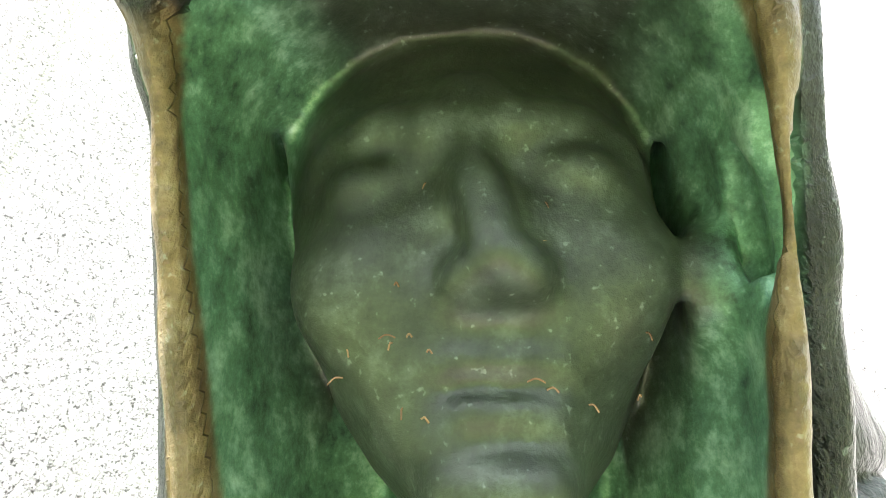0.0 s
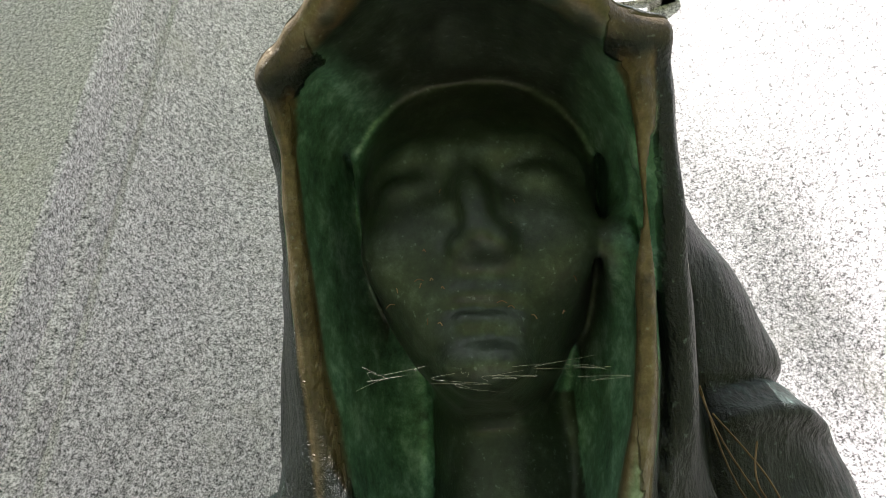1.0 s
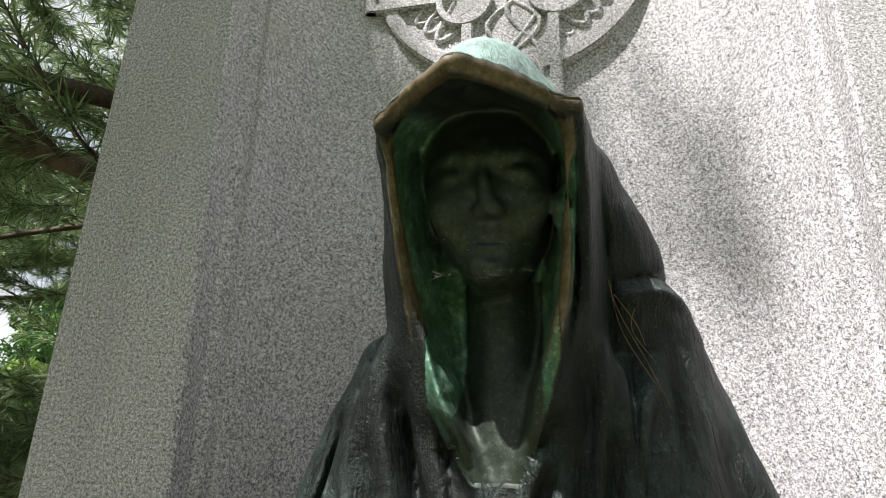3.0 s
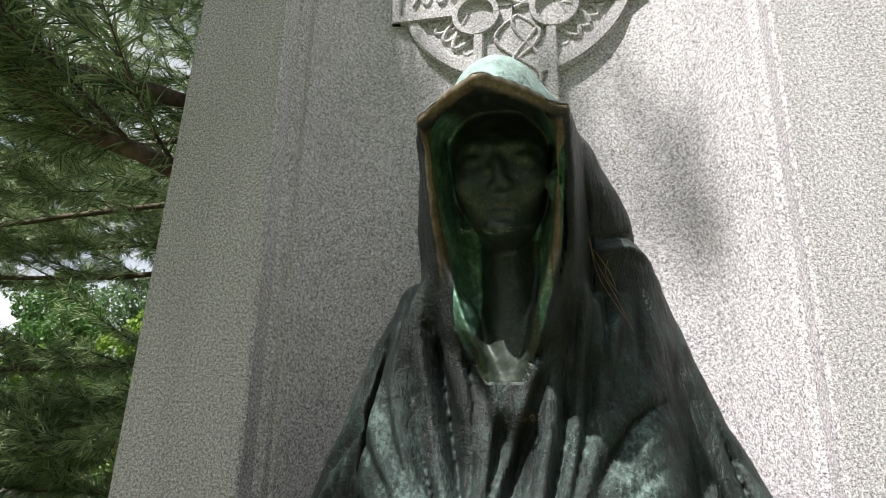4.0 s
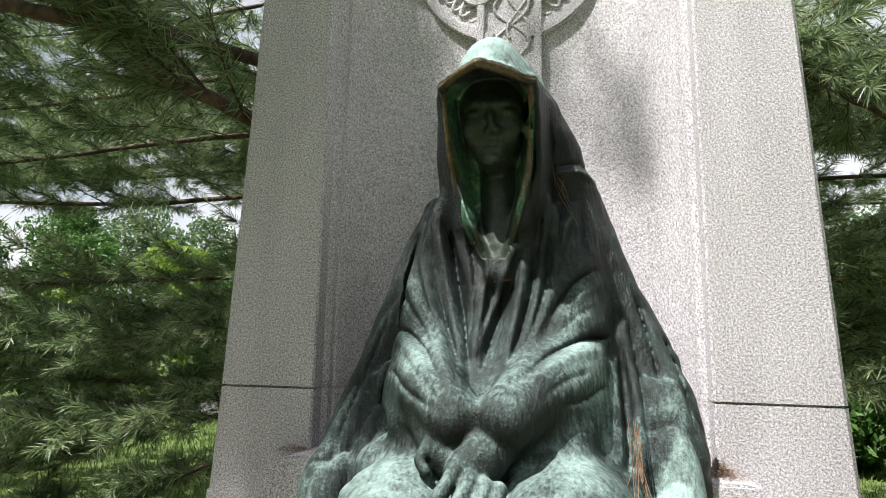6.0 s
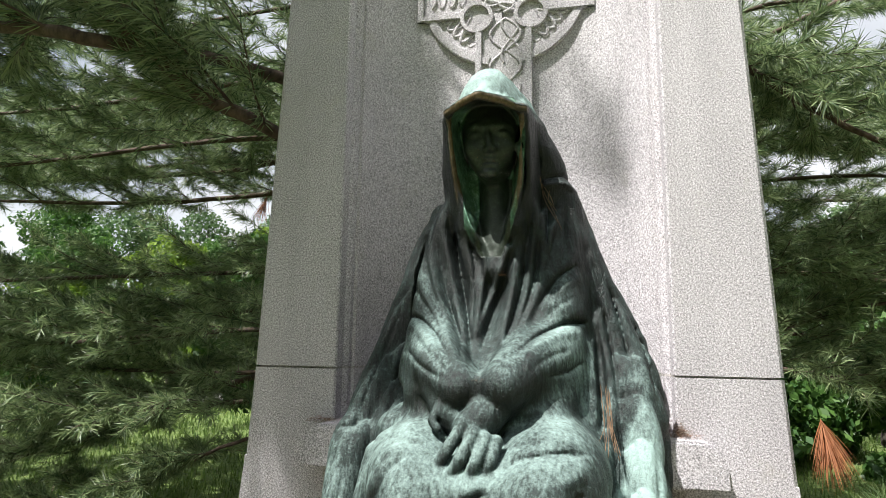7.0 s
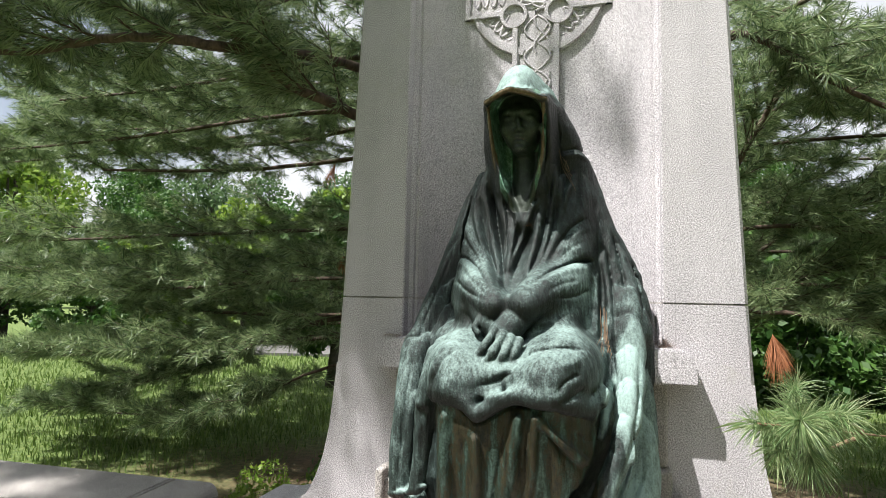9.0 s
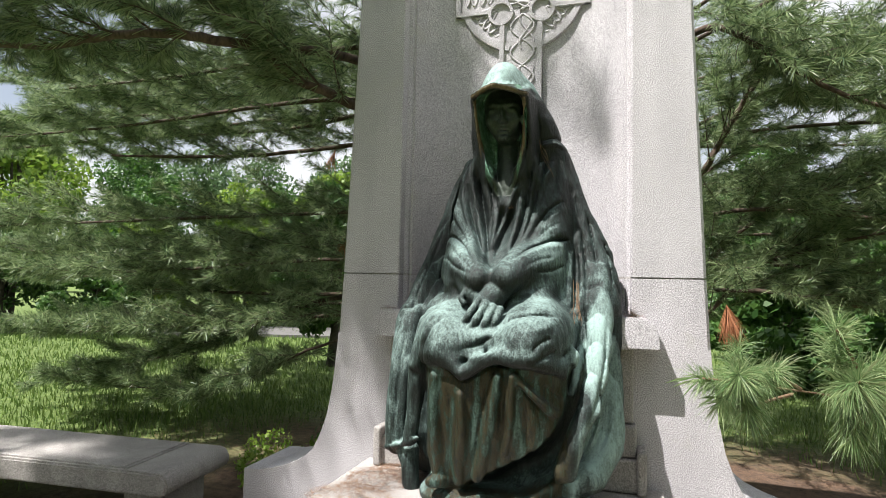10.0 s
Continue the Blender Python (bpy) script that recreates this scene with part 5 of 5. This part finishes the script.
def leaf_cloud(centres, radii, count, size, rng):
    """Small folded leaf cards scattered over uneven clumps."""
    C, R = np.array(centres), np.array(radii)
    k = rng.randint(0, len(C), count)
    d = rng.normal(size=(count, 3))
    d /= np.linalg.norm(d, axis=1, keepdims=True)
    r = R[k] * (0.55 + 0.5 * rng.rand(count, 1) ** 0.6)
    P = C[k] + d * r
    a = rng.normal(size=(count, 3)) + d * 0.8
    a /= np.linalg.norm(a, axis=1, keepdims=True)
    b = np.cross(a, rng.normal(size=(count, 3)))
    b /= np.linalg.norm(b, axis=1, keepdims=True) + 1e-9
    c = np.cross(a, b)
    s = size * rng.uniform(0.6, 1.3, (count, 1))
    v = np.stack([P - b * s, P - c * s * 0.55 + a * s * 0.2, P + b * s, P + c * s * 0.55 + a * s * 0.2], 1).reshape(-1, 3)
    f = np.arange(count)[:, None] * 4 + np.array([[0, 1, 2, 3]])
    return v, f


def broadleaf(at, height, spread, base, leaves, size, mat, seed, label):
    rng = np.random.RandomState(seed)
    t = thing("tree", label, "tree", "trees beyond the lawn", at=at)
    x, y, z = at
    v, f, _ = rod_data([(x, y, z - 0.2), (x + 0.1, y, z + height * 0.3), (x, y + 0.1, z + height * 0.75)], [height * 0.028, height * 0.022, height * 0.008], 8)
    child("trunk", mesh_from("trunk", v, f, BARK_FAR, True), t)
    cs, rs = [], []
    for i in range(26):
        h = base + (1 - base) * rng.rand() ** 0.8
        w = spread * math.sqrt(max(0.05, 1 - ((h - base) / (1 - base) * 1.9 - 0.75) ** 2 * 0.8))
        a = rng.rand() * 6.283
        q = rng.rand() ** 0.5 * 0.8
        c = (x + math.cos(a) * w * q, y + math.sin(a) * w * q, z + h * height * 0.93)
        cs.append(c)
        rs.append((spread * rng.uniform(0.20, 0.36),) * 2 + (spread * rng.uniform(0.16, 0.28),))
        if i < 9:
            v, f, _ = rod_data([(x, y, z + height * (0.2 + 0.05 * i)), tuple((np.array(c) + np.array((x, y, z + height * 0.4))) / 2), c], [height * 0.010, height * 0.006, height * 0.003], 5)
            child("limb", mesh_from("limb", v, f, BARK_FAR, True), t)
    v, f = leaf_cloud(cs, rs, leaves, size, rng)
    child("crown", flat_mesh("crown", v, f, mat), t, kind="stuff")
    return t


PALE, FULL, BRIGHT = "tall broadleaf tree on the far side of the lawn, in a partly haze-tinted row", "round dense green broadleaf tree on the lawn", "young yellow-green broadleaf tree on the lawn"
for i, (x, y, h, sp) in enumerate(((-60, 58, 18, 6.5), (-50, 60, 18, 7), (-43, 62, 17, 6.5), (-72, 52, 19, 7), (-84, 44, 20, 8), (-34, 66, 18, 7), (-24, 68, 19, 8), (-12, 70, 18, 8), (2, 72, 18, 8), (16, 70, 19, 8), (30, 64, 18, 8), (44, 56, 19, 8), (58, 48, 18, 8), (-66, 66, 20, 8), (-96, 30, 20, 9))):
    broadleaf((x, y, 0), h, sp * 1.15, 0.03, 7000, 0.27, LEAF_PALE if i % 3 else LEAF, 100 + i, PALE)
for i, (x, y, h, sp) in enumerate(((-38, 38, 10.4, 4.2), (-46, 33, 9.6, 3.6), (-27, 40, 9, 4), (24, 40, 10, 5), (10, 44, 10, 5))):
    broadleaf((x, y, 0), h, sp * 1.15, 0.02, 11000, 0.17, LEAF, 140 + i, FULL)
for i, (x, y, h, sp) in enumerate(((-15.5, 9.0, 6.0, 2.6), (-10.5, 12.5, 4.2, 1.9), (-8.0, 13.5, 4.6, 1.9), (-14.0, 12.5, 3.4, 1.4))):
    broadleaf((x, y, 0), h, sp * 1.1, 0.06, 9000, 0.085, LEAF_BRIGHT, 160 + i, BRIGHT)
for i, (x, y, h, sp) in enumerate(((-12.0, 8.6, 2.6, 1.5), (-15.0, 8.4, 2.6, 1.6), (5.2, 9.0, 3.6, 2.0), (8.0, 9.5, 4.0, 2.2), (3.6, 10.5, 3.6, 1.8), (-4.2, 6.2, 3.4, 1.0), (11, 12, 4.4, 2.4), (2.5, 7.0, 1.7, 1.0), (4.3, 6.6, 1.9, 1.1), (6.6, 7.2, 2.2, 1.4), (3.4, 8.2, 2.4, 1.3))):
    broadleaf((x, y, 0), h, sp, 0.22 if i < 7 else 0.03, 6500, 0.075, LEAF, 180 + i, "small dark green broadleaf tree at the edge of the lawn")

# trees behind and beside the camera, unseen, added to hold back low skylight
for i, (x, y, h, sp) in enumerate(((-12, -11, 11, 4.2), (-8, -15, 12, 4.6), (-3, -16, 12, 4.8), (2.5, -15, 11, 4.6), (7.5, -13, 12, 4.6), (11.5, -9, 11, 4.4), (14, -3, 11, 4.4), (13.5, 3.5, 10, 4.2), (-15, -6, 11, 4.2), (-17, 0, 10, 4.0))):
    broadleaf((x, y, 0), h, sp, 0.05, 6000, 0.20, LEAF, 220 + i, "unseen tall broadleaf tree added in a ring to block sky light")


# ---- road, grass and litter ----
def road():
    pts = [(-60, -6), (-30, 2.5), (-16, 7.2), (-8, 10.0), (2, 12.6), (20, 16), (60, 24)]
    v, f = [], []
    for i, (x, y) in enumerate(pts):
        v += [(x, y, 0.07), (x - 0.8, y + 2.4, 0.07), (x, y, -0.2), (x - 0.8, y + 2.4, -0.2)]
    for i in range(len(pts) - 1):
        a = i * 4
        f += [(a, a + 4, a + 5, a + 1), (a, a + 2, a + 6, a + 4), (a + 1, a + 5, a + 7, a + 3)]
    tagged(new("road", mesh_from("road", v, f, ROAD)), "pale worn asphalt lane across the lawn", "road", kind="structure")


road()


def grass():
    rng = np.random.RandomState(5)
    n = 60000
    ang = rng.uniform(radians(55), radians(165), n)
    d = 2.0 + 15 * rng.rand(n) ** 1.3
    x, y = d * np.cos(ang), -1.0 + d * np.sin(ang)
    keep = (np.hypot(x, y) > 3.2 + 1.4 * rng.rand(n)) & ~((np.abs(x) < 1.6) & (y < 0.6))
    x, y = x[keep], y[keep]
    n = len(x)
    h = rng.uniform(0.03, 0.085, n)
    w = 0.004 + 0.0009 * np.hypot(x, y)
    a = rng.rand(n) * 6.283
    lx, ly = rng.normal(0, 0.03, n), rng.normal(0, 0.03, n)
    b = np.stack([x, y, np.full(n, -0.02)], 1)
    s = np.stack([np.cos(a) * w, np.sin(a) * w, np.zeros(n)], 1)
    tip = b + np.stack([lx, ly, h + 0.05], 1)
    v = np.stack([b - s, b + s, tip], 1).reshape(-1, 3)
    f = np.arange(n)[:, None] * 3 + np.array([[0, 1, 2]])
    tagged(new("grass", flat_mesh("grass", v, f, GRASS)), "short sunlit lawn grass", "grass", kind="stuff")


grass()


def weeds(name, spots, count, size, mat, label, seed):
    rng = np.random.RandomState(seed)
    v, f = leaf_cloud([(x, y, r * 0.45) for x, y, r in spots], [(r, r, r * 0.6) for _, _, r in spots], count, size, rng)
    v[:, 2] = np.maximum(v[:, 2], -0.01)
    tagged(new(name, flat_mesh(name, v, f, mat)), label, "plants", kind="stuff")


weeds("weeds", [(-2.1, 1.1, 0.16), (-1.9, 0.85, 0.14), (-2.25, 1.5, 0.2), (-1.75, 0.75, 0.12), (-1.6, 1.3, 0.25), (-1.5, 1.7, 0.3)], 1500, 0.022, LEAF_BRIGHT, "low bright green weeds beside the bench", 91)
weeds("shrub", [(-1.45, 1.6, 0.4), (-1.2, 1.9, 0.45), (-1.7, 2.2, 0.35)], 1600, 0.03, LEAF, "dark leafy shrub behind the monument", 92)


def litter(name, spots, count, label, seed, length=0.06):
    rng = np.random.RandomState(seed)
    k = rng.randint(0, len(spots), count)
    S = np.array(spots)[k]
    q = np.sqrt(rng.rand(count)) * S[:, 3]
    a = rng.rand(count) * 6.283
    p = np.stack([S[:, 0] + q * np.cos(a), S[:, 1] + q * np.sin(a), S[:, 2] + 0.02 * rng.rand(count) * (1 - q / S[:, 3]) * S[:, 4]], 1)
    b = rng.rand(count) * 6.283
    L = length * rng.uniform(0.4, 1.1, count)
    dv = np.stack([np.cos(b) * L, np.sin(b) * L, rng.uniform(-0.15, 0.3, count) * L * 0.4], 1)
    w = np.stack([-np.sin(b), np.cos(b), np.zeros(count)], 1) * 0.0012
    v = np.stack([p - w, p + w, p + dv], 1).reshape(-1, 3)
    f = np.arange(count)[:, None] * 3 + np.array([[0, 1, 2]])
    tagged(new(name, flat_mesh(name, v, f, LITTER)), label, "litter", kind="stuff")


litter("pine_litter", [(-0.50, -0.30, 0.577, 0.16, 4.0), (-0.55, -0.55, 0.577, 0.18, 1.5), (-0.42, -0.15, 0.577, 0.15, 3.0), (0.55, -0.35, 0.577, 0.14, 1.0)], 2600, "heap of brown pine needles on the granite plinth", 93)
litter("pine_litter", [(0.575, -0.04, 1.326, 0.045, 2.0), (0.555, -0.02, 1.335, 0.03, 3.0), (-0.60, -0.03, 1.326, 0.05, 1.0)], 420, "brown pine needles caught on the seat slab", 94, 0.045)
litter("pine_litter", [(0.046, -0.185, 1.80, 0.010, 1.0), (0.005, -0.425, 1.50, 0.022, 1.0)], 70, "brown needles caught in the folds of the robe", 95, 0.03)
litter("pine_litter", [(2.2, 3.0, 0.02, 1.2, 1.0), (-1.8, 2.2, 0.02, 0.9, 1.0), (-2.8, 1.9, 0.02, 0.8, 1.0), (1.6, 1.8, 0.02, 0.8, 1.0)], 9000, "brown pine needles on the bare earth", 96, 0.09)


def thread(name, lines, r, mat, label, category):
    vs, fs = [], []
    for pts in lines:
        v, f, _ = rod_data(pts, [r] * len(pts), 3)
        fs += [tuple(n + len(vs) for n in face) for face in f]
        vs += v
    tagged(new(name, mesh_from(name, vs, fs, mat, True)), label, category, kind="stuff")


rw = random.Random(8)
webs = []
for i in range(12):
    x = -0.05 + 0.13 * i / 11
    z0 = 2.098 + 0.005 * math.sin(i * 0.9)
    webs.append([(x + rw.uniform(-0.02, 0.02), -0.262 + rw.uniform(-0.012, 0.010), z0 + rw.uniform(-0.003, 0.003)) for _ in range(4)])
thread("cobweb", webs, 0.00006, WEB, "dusty cobweb strung under the chin of the statue", "cobweb")
bits = []
for i in range(44):
    x, z = rw.uniform(-0.055, 0.07), rw.uniform(2.13, 2.27)
    y = -0.150 - 0.098 * math.sqrt(max(0.02, 1 - ((x - 0.008) / 0.098) ** 2)) - 0.001
    a = rw.uniform(0, 6.28)
    l = rw.choice((0.002, 0.003, 0.004, 0.006))
    bits.append([(x, y, z), (x + l * math.cos(a) * 0.5, y - 0.001, z + l * math.sin(a) * 0.5 + 0.001), (x + l * math.cos(a), y, z + l * math.sin(a))])
thread("leaf_crumbs", bits, 0.0004, LITTER, "tiny dry leaf crumbs and specks stuck to the bronze", "litter")
twl = [[(0.155, -0.125, 2.14), (0.168, -0.125, 2.08), (0.20, -0.125, 2.01), (0.225, -0.125, 1.95)], [(0.165, -0.125, 2.10), (0.19, -0.125, 2.06), (0.20, -0.125, 2.03)],
       [(0.16, -0.125, 2.12), (0.172, -0.125, 2.05), (0.215, -0.125, 1.97)], [(0.19, -0.125, 2.08), (0.185, -0.125, 2.05), (0.21, -0.125, 2.01)]]
thread("dry_twigs", twl, 0.0008, TWIG, "thin dry pine needles hanging on the cloak", "twigs")
twl = []
for i in range(10):
    x = 0.335 + rw.uniform(-0.012, 0.012)
    twl.append([(x, -0.23, 1.44 + rw.uniform(-0.02, 0.05)), (x + 0.005, -0.26, 1.38), (x + rw.uniform(-0.02, 0.03), -0.30, 1.30 + rw.uniform(-0.05, 0.05))])
thread("dry_twigs", twl, 0.001, TWIG, "dry pine needles caught between sleeve and cloak", "twigs")
